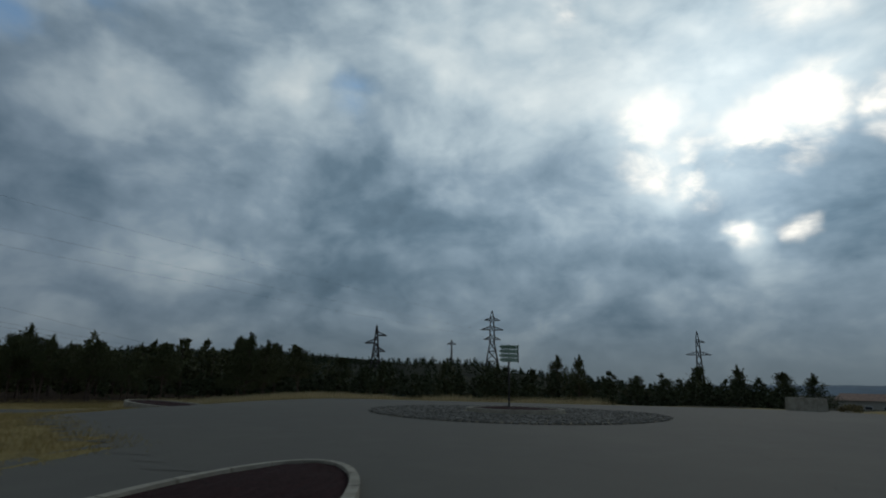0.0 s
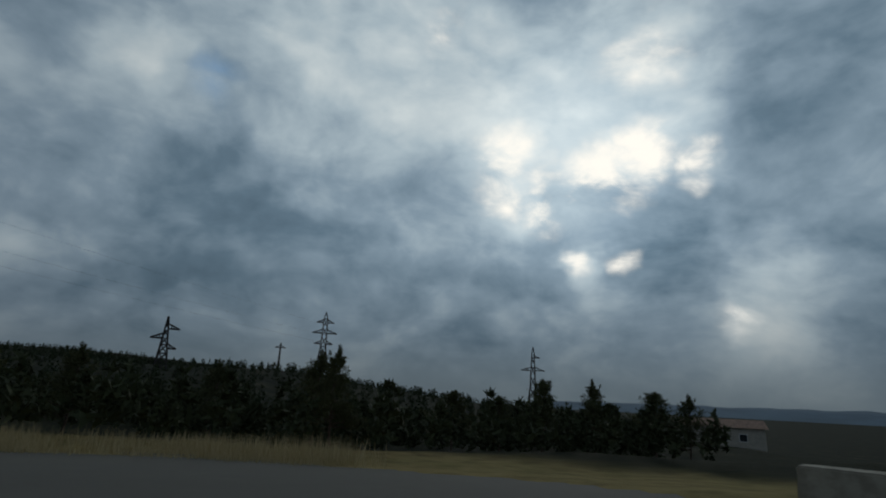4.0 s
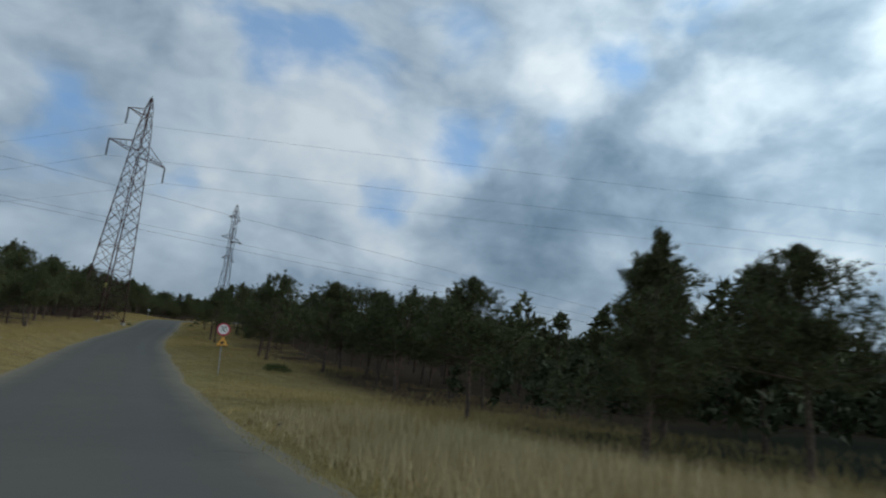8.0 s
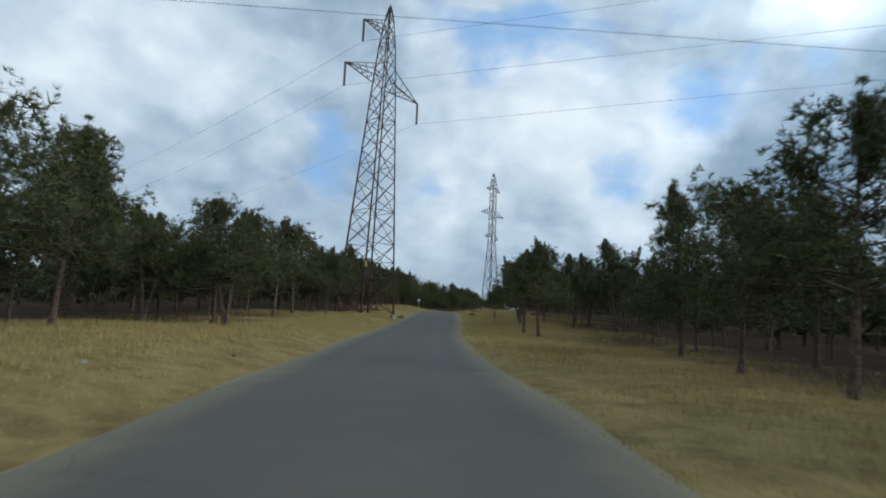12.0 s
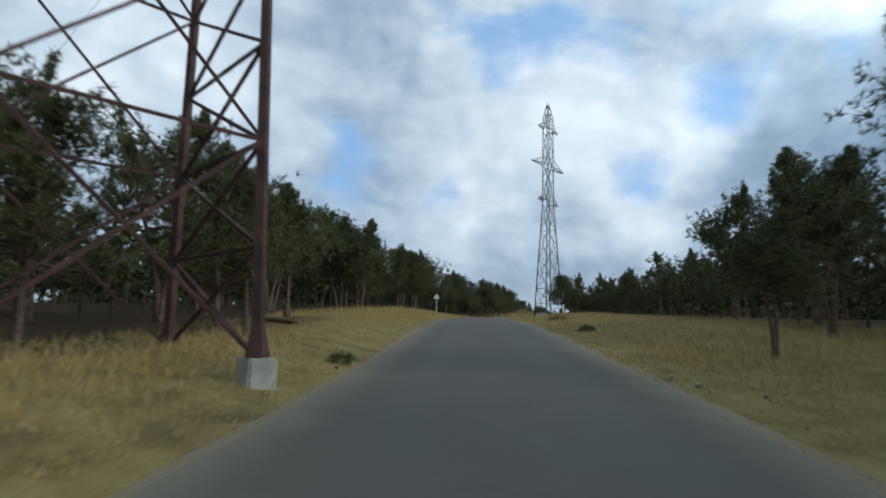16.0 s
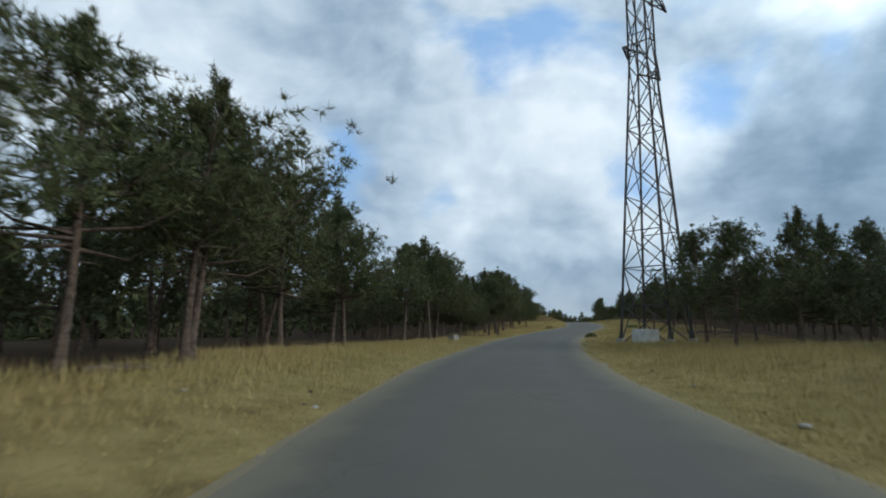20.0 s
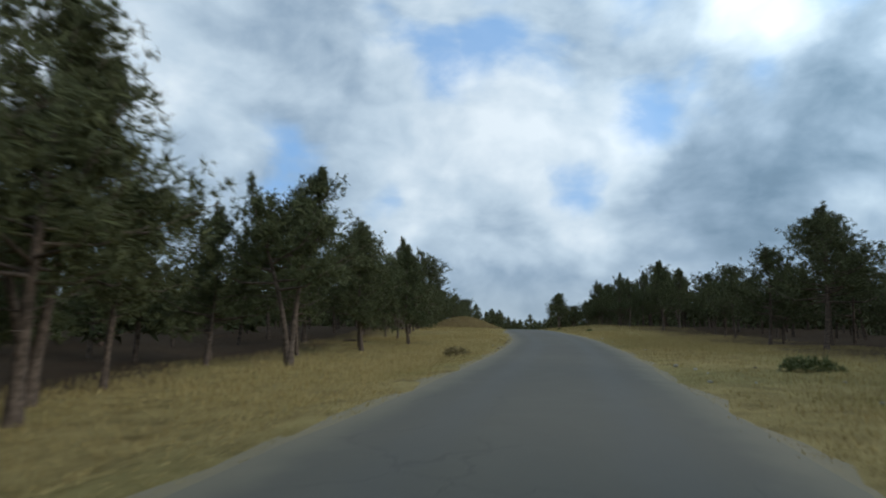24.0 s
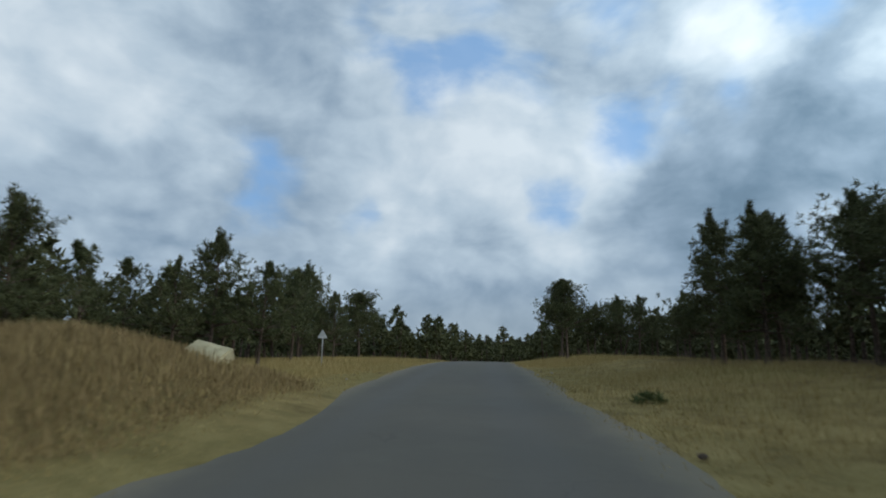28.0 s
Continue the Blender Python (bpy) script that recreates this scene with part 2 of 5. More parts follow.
def soil(n, b):
    p = place(n)
    fine, mid, big = n.noise(p, 16, 5, 0.7), n.noise(p, 1.4, 6, 0.6), n.noise(p, 0.13, 4)
    c = n.ramp(mid, (0.3, (0.155, 0.112, 0.047)), (0.5, (0.27, 0.203, 0.084)), (0.7, (0.35, 0.27, 0.117)))
    c = n.mix(n.math("MULTIPLY", n.range(big, 0.45, 0.65), 0.4), c, (0.18, 0.165, 0.06))
    c = n.mix(n.math("MULTIPLY", n.math("SUBTRACT", fine, 0.5), 0.5), c, (0.4, 0.33, 0.17), "ADD")
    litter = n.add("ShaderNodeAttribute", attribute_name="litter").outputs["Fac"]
    # needle litter, with the wood's shade put into its dark brown
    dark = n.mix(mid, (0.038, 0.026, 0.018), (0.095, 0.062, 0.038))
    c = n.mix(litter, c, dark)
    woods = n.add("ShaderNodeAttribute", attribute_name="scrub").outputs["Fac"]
    # near-black mottled with brown where scrub covers the ground
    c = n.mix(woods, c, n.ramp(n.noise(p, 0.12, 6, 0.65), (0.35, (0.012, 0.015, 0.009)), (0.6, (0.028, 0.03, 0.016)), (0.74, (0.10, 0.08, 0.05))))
    n.put(b["Base Color"], c)
    b["Roughness"].default_value = 1.0
    b["Specular IOR Level"].default_value = 0.08
    bump(n, b, fine, 0.7, 0.06)


def plain(colour, rough=0.6, metal=0.0, vary=0.25, scale=6.0, bumpy=0.0):
    def build(n, b):
        p = n.add("ShaderNodeTexCoord").outputs["Object"]
        a, f = n.noise(p, scale, 5, 0.6), n.noise(p, scale * 9, 3)
        lo = tuple(v * (1 - vary) for v in colour)
        hi = tuple(min(1, v * (1 + vary)) for v in colour)
        c = n.mix(n.range(a, 0.35, 0.65), lo, hi)
        c = n.mix(n.math("MULTIPLY", f, 0.3), c, tuple(v * 0.7 for v in colour))
        n.put(b["Base Color"], c)
        b["Roughness"].default_value, b["Metallic"].default_value = rough, metal
        if rough > 0.85:
            b["Specular IOR Level"].default_value = 0.15
        if bumpy:
            bump(n, b, n.math("ADD", a, n.math("MULTIPLY", f, 0.4)), bumpy, 0.02)
    return build


def needles(dark, light):
    def build(n, b):
        info = n.add("ShaderNodeObjectInfo").outputs["Random"]
        isle = n.add("ShaderNodeNewGeometry").outputs["Random Per Island"]
        c = n.mix(isle, dark, light)
        c = n.mix(n.math("MULTIPLY", info, 0.4), c, (0.095, 0.088, 0.036))
        n.put(b["Base Color"], c)
        b["Roughness"].default_value = 0.75
        b["Specular IOR Level"].default_value = 0.25
    return build


def straw(n, b):
    isle = n.add("ShaderNodeNewGeometry").outputs["Random Per Island"]
    big = n.noise(place(n), 0.35, 4)
    c = n.ramp(isle, (0.0, (0.24, 0.165, 0.062)), (0.5, (0.37, 0.278, 0.113)), (1.0, (0.48, 0.38, 0.175)))
    c = n.mix(n.math("MULTIPLY", n.range(big, 0.5, 0.68), 0.5), c, (0.24, 0.22, 0.08))
    n.put(b["Base Color"], c)
    b["Roughness"].default_value = 0.85
    b["Specular IOR Level"].default_value = 0.2


ASPHALT, DUST, SOIL = material("asphalt", asphalt), material("dusty_gravel", dust), material("dry_soil", soil)
NEEDLES = material("pine_needles", needles((0.034, 0.045, 0.019), (0.125, 0.137, 0.056)))
# darker tones than the roadside needles, for the hill wood and the scrub
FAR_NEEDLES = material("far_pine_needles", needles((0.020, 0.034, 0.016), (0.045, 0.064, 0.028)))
BARK = material("pine_bark", plain((0.12, 0.088, 0.068), 0.95, 0, 0.45, 9, 0.8))
STRAW = material("dry_grass", straw)
WEEDS = material("pale_weeds", needles((0.15, 0.15, 0.055), (0.26, 0.25, 0.10)))
GREENERY = material("weeds", needles((0.06, 0.085, 0.03), (0.16, 0.18, 0.065)))
STEEL = material("weathered_steel", plain((0.048, 0.042, 0.040), 0.8, 0.1, 0.35, 3))
RUST = material("rusty_red_steel", plain((0.070, 0.034, 0.028), 0.8, 0.2, 0.4, 2.5, 0.2))
ZINC = material("galvanised_steel", plain((0.42, 0.42, 0.42), 0.5, 0.6, 0.15))
CONCRETE = material("concrete", plain((0.36, 0.34, 0.30), 0.9, 0, 0.2, 3, 0.5))
KERB = material("pale_kerb", plain((0.34, 0.31, 0.25), 0.9, 0, 0.2, 4, 0.4))
MULCH = material("red_mulch", plain((0.034, 0.012, 0.012), 1.0, 0, 0.6, 30, 1.0))
STONE = material("grey_cobble", plain((0.155, 0.147, 0.13), 0.95, 0, 0.14, 8, 0.4))
WIRE = material("cable", plain((0.05, 0.05, 0.055), 0.6, 0.5))
WHITE = material("white_sign_face", plain((0.72, 0.72, 0.70), 0.5, 0, 0.06))
RED = material("red_sign_border", plain((0.55, 0.05, 0.10), 0.5, 0, 0.12))
BLACK = material("black_paint", plain((0.02, 0.022, 0.02), 0.6, 0, 0.1))
AMBER = material("amber_sign_face", plain((0.72, 0.36, 0.06), 0.5, 0, 0.08))
GREEN = material("green_sign_face", plain((0.03, 0.12, 0.06), 0.5, 0, 0.1))

# ---- the lie of the land ----
ROAD = [(-3.9, 25.8, 0.37), (-10.9, 26.2, 0.10), (-17.8, 25.7, -0.30), (-24.8, 24.8, -0.57), (-31.7, 24.0, -0.57), (-38.7, 23.3, -0.49), (-45.7, 22.6, -0.45), (-52.6, 21.9, -0.43), (-59.6, 21.4, -0.36), (-66.6, 21.2, -0.22), (-73.6, 21.1, -0.01), (-80.6, 21.0, 0.26), (-87.6, 20.9, 0.53), (-94.6, 20.7, 0.85), (-101.6, 20.5, 1.17), (-108.6, 20.3, 1.38), (-115.6, 20.2, 1.49), (-122.6, 20.2, 1.57), (-129.6, 20.2, 1.64), (-136.6, 20.6, 1.71), (-143.5, 21.4, 1.78), (-150.5, 22.4, 1.86), (-157.3, 23.7, 1.97), (-164.2, 25.3, 2.10), (-170.9, 27.0, 2.25), (-177.7, 28.7, 2.37), (-184.5, 30.5, 2.49), (-191.3, 32.1, 2.64), (-198.2, 33.5, 2.82), (-205.1, 34.4, 3.03), (-212.1, 35.1, 3.21), (-219.0, 35.7, 3.35), (-228.9, 36.8, 3.47), (-238.8, 38.1, 3.55), (-248.7, 39.5, 3.55), (-260.6, 41.5, 3.37), (-274.4, 44.2, 2.85), (-293.1, 48.5, 1.95), (-327.3, 58.3, 0.35)]
HALF = 2.4
CENTRE = (-0.2, 18.5)       # of the roundabout's island
RX = np.array([p[0] for p in ROAD])
RY = np.array([p[1] for p in ROAD])
RZ = np.array([p[2] for p in ROAD])
MOUND = (-228.8, 30.1, 4.6, 1.27)


def dense_road(step=1.0):
    s = np.r_[0, np.cumsum(np.hypot(np.diff(RX), np.diff(RY)))]
    at = np.arange(0, s[-1], step)
    k = 4

    def smooth(v):
        w = np.interp(at, s, v)
        pad = np.r_[2 * w[0] - w[k:0:-1], w, 2 * w[-1] - w[-2:-k - 2:-1]]
        return np.convolve(pad, np.ones(2 * k + 1) / (2 * k + 1), "valid")
    return np.stack([smooth(RX), smooth(RY), smooth(RZ)], 1)


LINE = dense_road()
TANGENT = np.gradient(LINE[:, :2], axis=0)
TANGENT /= np.linalg.norm(TANGENT, axis=1)[:, None]
RIGHT = np.stack([TANGENT[:, 1], -TANGENT[:, 0]], 1)


def step(v, a, b):
    k = np.clip((np.asarray(v, float) - a) / (b - a), 0, 1)
    return k * k * (3 - 2 * k)


def wave(x, y):
    return np.sin(x * 0.9 + 1.3 * np.sin(y * 0.5)) * np.cos(y * 0.8 + np.sin(x * 0.37)) * 0.5 + np.sin(x * 0.31 + y * 0.23) * 0.5


def nearest(x, y):
    if x.size < 400:
        d2 = (x[..., None] - LINE[:, 0]) ** 2 + (y[..., None] - LINE[:, 1]) ** 2
        idx = d2.argmin(-1)
        best = d2.min(-1)
        off = np.stack([x, y], -1) - LINE[idx, :2]
        return idx, np.sqrt(best), (off * RIGHT[idx]).sum(-1)
    best, idx = np.full(x.shape, 1e9), np.zeros(x.shape, int)
    for k in range(len(LINE)):
        d2 = (x - LINE[k, 0]) ** 2 + (y - LINE[k, 1]) ** 2
        m = d2 < best
        best[m], idx[m] = d2[m], k
    off = np.stack([x, y], -1) - LINE[idx, :2]
    return idx, np.sqrt(best), (off * RIGHT[idx]).sum(-1)


def level(x, y, idx=None):
    """The height of the roadway, carried on sideways."""
    x, y = np.atleast_1d(np.asarray(x, float)), np.atleast_1d(np.asarray(y, float))
    if idx is None:
        idx = nearest(x, y)[0]
    return LINE[idx, 2] + (0.36 * step(y, -3, 20) - 0.2 * step(y, 28, 33) - LINE[idx, 2]) * step(x, -18, -8)


def roundabout_edge(x, y):
    """Distance outside the roundabout's asphalt, whose south-west side runs straight."""
    return np.maximum(np.hypot(x + 0.4, y - 19.3) - 12.7, -0.632 * (x + 5.8) - 0.774 * (y - 8.5) + 0.5)


def land(x, y):
    """Height of the ground, distance to the right of the road's middle, distance to its line, distance outside the asphalt."""
    x, y = np.atleast_1d(np.asarray(x, float)), np.atleast_1d(np.asarray(y, float))
    idx, dist, side = nearest(x, y)
    round_d = roundabout_edge(x, y)
    entry = np.where(y < 14, np.abs(x + 0.4) - 5.0, 99)
    east = np.where((x > 4) & (x < 13.5), np.abs(y - 21 - 0.12 * x) - 5.0, 99)
    edge = np.minimum(np.minimum(dist - HALF, round_d), np.minimum(entry, east))
    base = level(x, y, idx)
    z = base - 0.10 + 0.11 * step(edge, -0.3, 0.75)
    far = step(edge, 0.8, 9)
    # the land to the north dips, climbs to a wooded hill on its left and falls to the plain on its right
    dip = -1.5 * step(y, 36, 52) * step(x, -14, -2)
    hill = 7.5 * step(y, 60, 190) * step(x, 75, -30) + 9 * step(y, 150, 420) * step(x, 10, -160)
    fall = -9.0 * step(x, 25, 160) - 6.0 * step(y, 40, 200) * step(x, 30, 120)
    z = z + far * (dip + (hill + fall) * step(edge, 3, 40))
    z = z + far * 0.16 * wave(x * 0.5, y * 0.5) + step(edge, 0.3, 2) * 0.05 * wave(x * 2.1, y * 2.1)
    # banks beside the road and the earth mound near its crest
    near = dist < 60
    z = z + 0.40 * step(side, 4.0, 8.0) * step(np.abs(x + 105), 42, 25) * near
    bank = np.interp(-x, [20, 36, 60, 84, 105, 125, 145, 160, 170, 186, 205, 220], [0, 0.4, 0.4, 0.3, 0.42, 0.42, 0.15, -0.2, -0.4, -0.35, -0.1, 0])
    z = z + bank * step(side, -2.6, -4.8) * near
    z = z + 0.40 * step(side, 4.0, 8.5) * step(x, -205, -222) * near
    z = z + MOUND[3] * np.exp(-(((x - MOUND[0]) / MOUND[2]) ** 2 + ((y - MOUND[1]) / (MOUND[2] * 0.62)) ** 2))
    return z, side, dist, edge


def height(x, y):
    return float(land(x, y)[0][0])


def spread(lo, hi, dense_lo, dense_hi, fine):
    """Grid lines that are fine in the middle and widen towards both ends."""
    out = list(np.arange(dense_lo, dense_hi + fine / 2, fine))
    gap, v = fine, out[-1]
    while v < hi:
        gap *= 1.25
        v += gap
        out.append(v)
    gap, v = fine, out[0]
    while v > lo:
        gap *= 1.25
        v -= gap
        out.insert(0, v)
    return np.array(out)


def mesh(name, verts, faces, mat, smooth=False):
    me = bpy.data.meshes.new(name)
    if isinstance(faces, np.ndarray) and faces.shape[1] == 3:
        me.vertices.add(len(verts))
        me.vertices.foreach_set("co", np.asarray(verts, np.float32).ravel())
        me.loops.add(faces.size)
        me.loops.foreach_set("vertex_index", faces.astype(np.int32).ravel())
        me.polygons.add(len(faces))
        me.polygons.foreach_set("loop_start", np.arange(0, faces.size, 3, dtype=np.int32))
        me.update(calc_edges=True)
    else:
        me.from_pydata(verts, [], faces)
    me.materials.append(mat)
    if smooth:
        me.polygons.foreach_set("use_smooth", [True] * len(me.polygons))
    me.update()
    return me


def forest_amount(x, y, side, dist):
    """1 where the pine wood's floor lies."""
    south = step(side + -1.0 * step(x, -80, -90) + 2.0 * step(x, -176, -186) + 3.6 * step(x, -166, -176) + 0.7 * wave(x * 0.6, y * 0.6), -6.0, -8.0) * step(x, -28, -36)
    north = step(side, 7.5, 10.5) * step(x, -14, -22)
    return np.where(dist < 70, np.maximum(south, north), 0)


def build_ground():
    gx, gy = spread(-2600, 2600, -275, 35, 1.0), spread(-2600, 4200, -12, 80, 1.0)
    X, Y = np.meshgrid(gx, gy)
    x, y = X.ravel(), Y.ravel()
    z, side, dist, edge = land(x, y)
    nx, ny = len(gx), len(gy)
    i = (np.arange(ny - 1)[:, None] * nx + np.arange(nx - 1)).ravel()
    faces = np.stack([i, i + 1, i + nx + 1, i + nx], 1)
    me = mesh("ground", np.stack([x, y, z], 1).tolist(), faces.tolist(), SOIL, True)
    heap = 0.75 * np.exp(-(((x - MOUND[0]) / MOUND[2]) ** 2 + ((y - MOUND[1]) / (MOUND[2] * 0.62)) ** 2) * 1.2)
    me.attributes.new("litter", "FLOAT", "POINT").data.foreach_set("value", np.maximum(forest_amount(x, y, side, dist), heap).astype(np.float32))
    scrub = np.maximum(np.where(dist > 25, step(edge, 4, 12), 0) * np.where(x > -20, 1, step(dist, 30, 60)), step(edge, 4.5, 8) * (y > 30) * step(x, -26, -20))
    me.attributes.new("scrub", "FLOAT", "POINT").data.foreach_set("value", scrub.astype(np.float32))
    tagged(new("ground", me), "dry grassy ground of a wooded hillside", "ground", kind="structure")


def ribbon(name, half, lift, mat, label, wob=0.12):
    across = np.linspace(-1, 1, 9)
    verts, faces = [], []
    for k, (p, r) in enumerate(zip(LINE, RIGHT)):
        a = wob * (noise.noise((k * 0.31, half, 0)) + 0.6 * noise.noise((k * 0.9, half, 3)))
        b = wob * (noise.noise((k * 0.31, half, 7)) + 0.6 * noise.noise((k * 0.9, half, 9)))
        for u in across:
            h = half + (a + 1.8 * max(0.0, 1 - k / 26) ** 2 if u < 0 else b + 1.2 * max(0.0, 1 - k / 9)) + (0.5 * float(step(-p[0], 214, 226)) if u > 0 else 0.0)
            x, y = p[0] + r[0] * u * h, p[1] + r[1] * u * h
            verts.append((x, y, float(level(x, y, np.array([k]))[0]) + lift - 0.045 * u * u))
    n = len(across)
    for k in range(len(LINE) - 1):
        for j in range(n - 1):
            faces.append((k * n + j, k * n + j + 1, (k + 1) * n + j + 1, (k + 1) * n + j))
    me = mesh(name, verts, faces, mat, True)
    me.attributes.new("across", "FLOAT", "POINT").data.foreach_set("value", np.tile(across, len(LINE)).astype(np.float32))
    return tagged(new(name, me), label, "road", kind="structure")


def sheet_road(name, inside, x0, x1, y0, y1, lift, mat, label, fine=0.5):
    """An asphalt sheet that fills the grid's cells where inside(x, y) holds."""
    gx, gy = np.arange(x0, x1, fine), np.arange(y0, y1, fine)
    X, Y = np.meshgrid(gx, gy)
    x, y = X.ravel(), Y.ravel()
    d = inside(x, y) + 0.35 * wave(x * 0.7, y * 0.7)
    z = level(x, y) + lift
    nx = len(gx)
    faces = []
    for j in range(len(gy) - 1):
        for i in range(nx - 1):
            q = [j * nx + i, j * nx + i + 1, (j + 1) * nx + i + 1, (j + 1) * nx + i]
            if d[q].min() < 0.8:
                faces.append(q)
    return tagged(new(name, mesh(name, np.stack([x, y, z], 1).tolist(), faces, mat, True)), label, "road", kind="structure")


build_ground()
ribbon("road_shoulder", HALF + 0.35, -0.004, DUST, "dusty gravel shoulder beside the narrow road", 0.3)
ribbon("road", HALF, 0.016, ASPHALT, "narrow grey asphalt road with worn edges")
sheet_road("roundabout", roundabout_edge, -15, 14, 5, 34, 0.006, ASPHALT, "asphalt roadway round the island")
sheet_road("entry_road", lambda x, y: np.maximum(np.abs(x + 0.4) - 5.0, y - 14), -6.5, 6, -60, 14, 0.002, ASPHALT, "asphalt road that leads to the roundabout", 1.0)
sheet_road("side_road", lambda x, y: np.maximum(np.abs(y - 21 - 0.12 * x) - 5.0, np.maximum(5 - x, x - 13.5)), 5, 16, 13, 30, -0.002, ASPHALT, "asphalt widening at the roundabout's edge")


# ---- parts ----
def part(name, me, parent, label="", at=None):
    ob = new(name, me)
    ob.parent = parent
    if at is not None:
        ob.matrix_basis = at
    return tagged(ob, label) if label else ob


def thing(name, at, label, category, group="", rz=0.0, scale=1.0, rx=0.0, ry=0.0):
    ob = new(name)
    ob.empty_display_size = 0.2
    ob.matrix_basis = Matrix.LocRotScale(at, Euler((rx, ry, rz)), (scale,) * 3)
    return tagged(ob, label, category, group)


class Soup:
    """Gathers verts and faces for one mesh."""

    def __init__(self):
        self.v, self.f = [], []

    def beam(self, a, b, w, w2=None, sides=4):
        a, b = Vector(a), Vector(b)
        axis = (b - a).normalized()
        u = axis.cross(Vector((0.31, 0.2, 0.93))).normalized()
        v = axis.cross(u)
        n = len(self.v)
        for p, r in ((a, w / 2), (b, (w2 if w2 is not None else w) / 2)):
            for k in range(sides):
                t = 2 * math.pi * (k + 0.5) / sides
                self.v.append(p + (u * math.cos(t) + v * math.sin(t)) * r * 1.3)
        for k in range(sides):
            m = (k + 1) % sides
            self.f.append((n + k, n + m, n + sides + m, n + sides + k))
        self.f.append(tuple(range(n + sides - 1, n - 1, -1)))
        self.f.append(tuple(range(n + sides, n + 2 * sides)))
        return self

    def tube(self, pts, radii, sides=7):
        n0 = len(self.v)
        for k, (p, r) in enumerate(zip(pts, radii)):
            q = Vector(pts[min(k + 1, len(pts) - 1)]) - Vector(pts[max(k - 1, 0)])
            axis = q.normalized()
            u = axis.cross(Vector((0.9, 0.31, 0.1))).normalized()
            v = axis.cross(u)
            for s in range(sides):
                t = 2 * math.pi * s / sides
                self.v.append(Vector(p) + (u * math.cos(t) + v * math.sin(t)) * r)
        for k in range(len(pts) - 1):
            for s in range(sides):
                m = (s + 1) % sides
                self.f.append((n0 + k * sides + s, n0 + k * sides + m, n0 + (k + 1) * sides + m, n0 + (k + 1) * sides + s))
        self.f.append(tuple(n0 + (len(pts) - 1) * sides + s for s in range(sides)))
        return self

    def box(self, lo, hi):
        n = len(self.v)
        self.v += [Vector((x, y, z)) for z in (lo[2], hi[2]) for y in (lo[1], hi[1]) for x in (lo[0], hi[0])]
        self.f += [tuple(n + k for k in q) for q in ((0, 2, 3, 1), (4, 5, 7, 6), (0, 1, 5, 4), (2, 6, 7, 3), (0, 4, 6, 2), (1, 3, 7, 5))]
        return self

    def plate(self, outline, y0, y1):
        """A flat plate in the xz plane between y0 and y1."""
        n, k = len(self.v), len(outline)
        self.v += [Vector((x, y, z)) for y in (y0, y1) for x, z in outline]
        self.f.append(tuple(range(n, n + k)))
        self.f.append(tuple(range(n + 2 * k - 1, n + k - 1, -1)))
        for i in range(k):
            j = (i + 1) % k
            self.f.append((n + i, n + k + i, n + k + j, n + j))
        return self

    def mesh(self, name, mat, smooth=False, bevel=0.0):
        me = mesh(name, self.v, self.f, mat, smooth)
        bm = bmesh.new()
        bm.from_mesh(me)
        bmesh.ops.recalc_face_normals(bm, faces=bm.faces)
        if bevel:
            bmesh.ops.bevel(bm, geom=bm.edges[:], offset=bevel, segments=2, affect="EDGES")
        bm.to_mesh(me)
        bm.free()
        return me


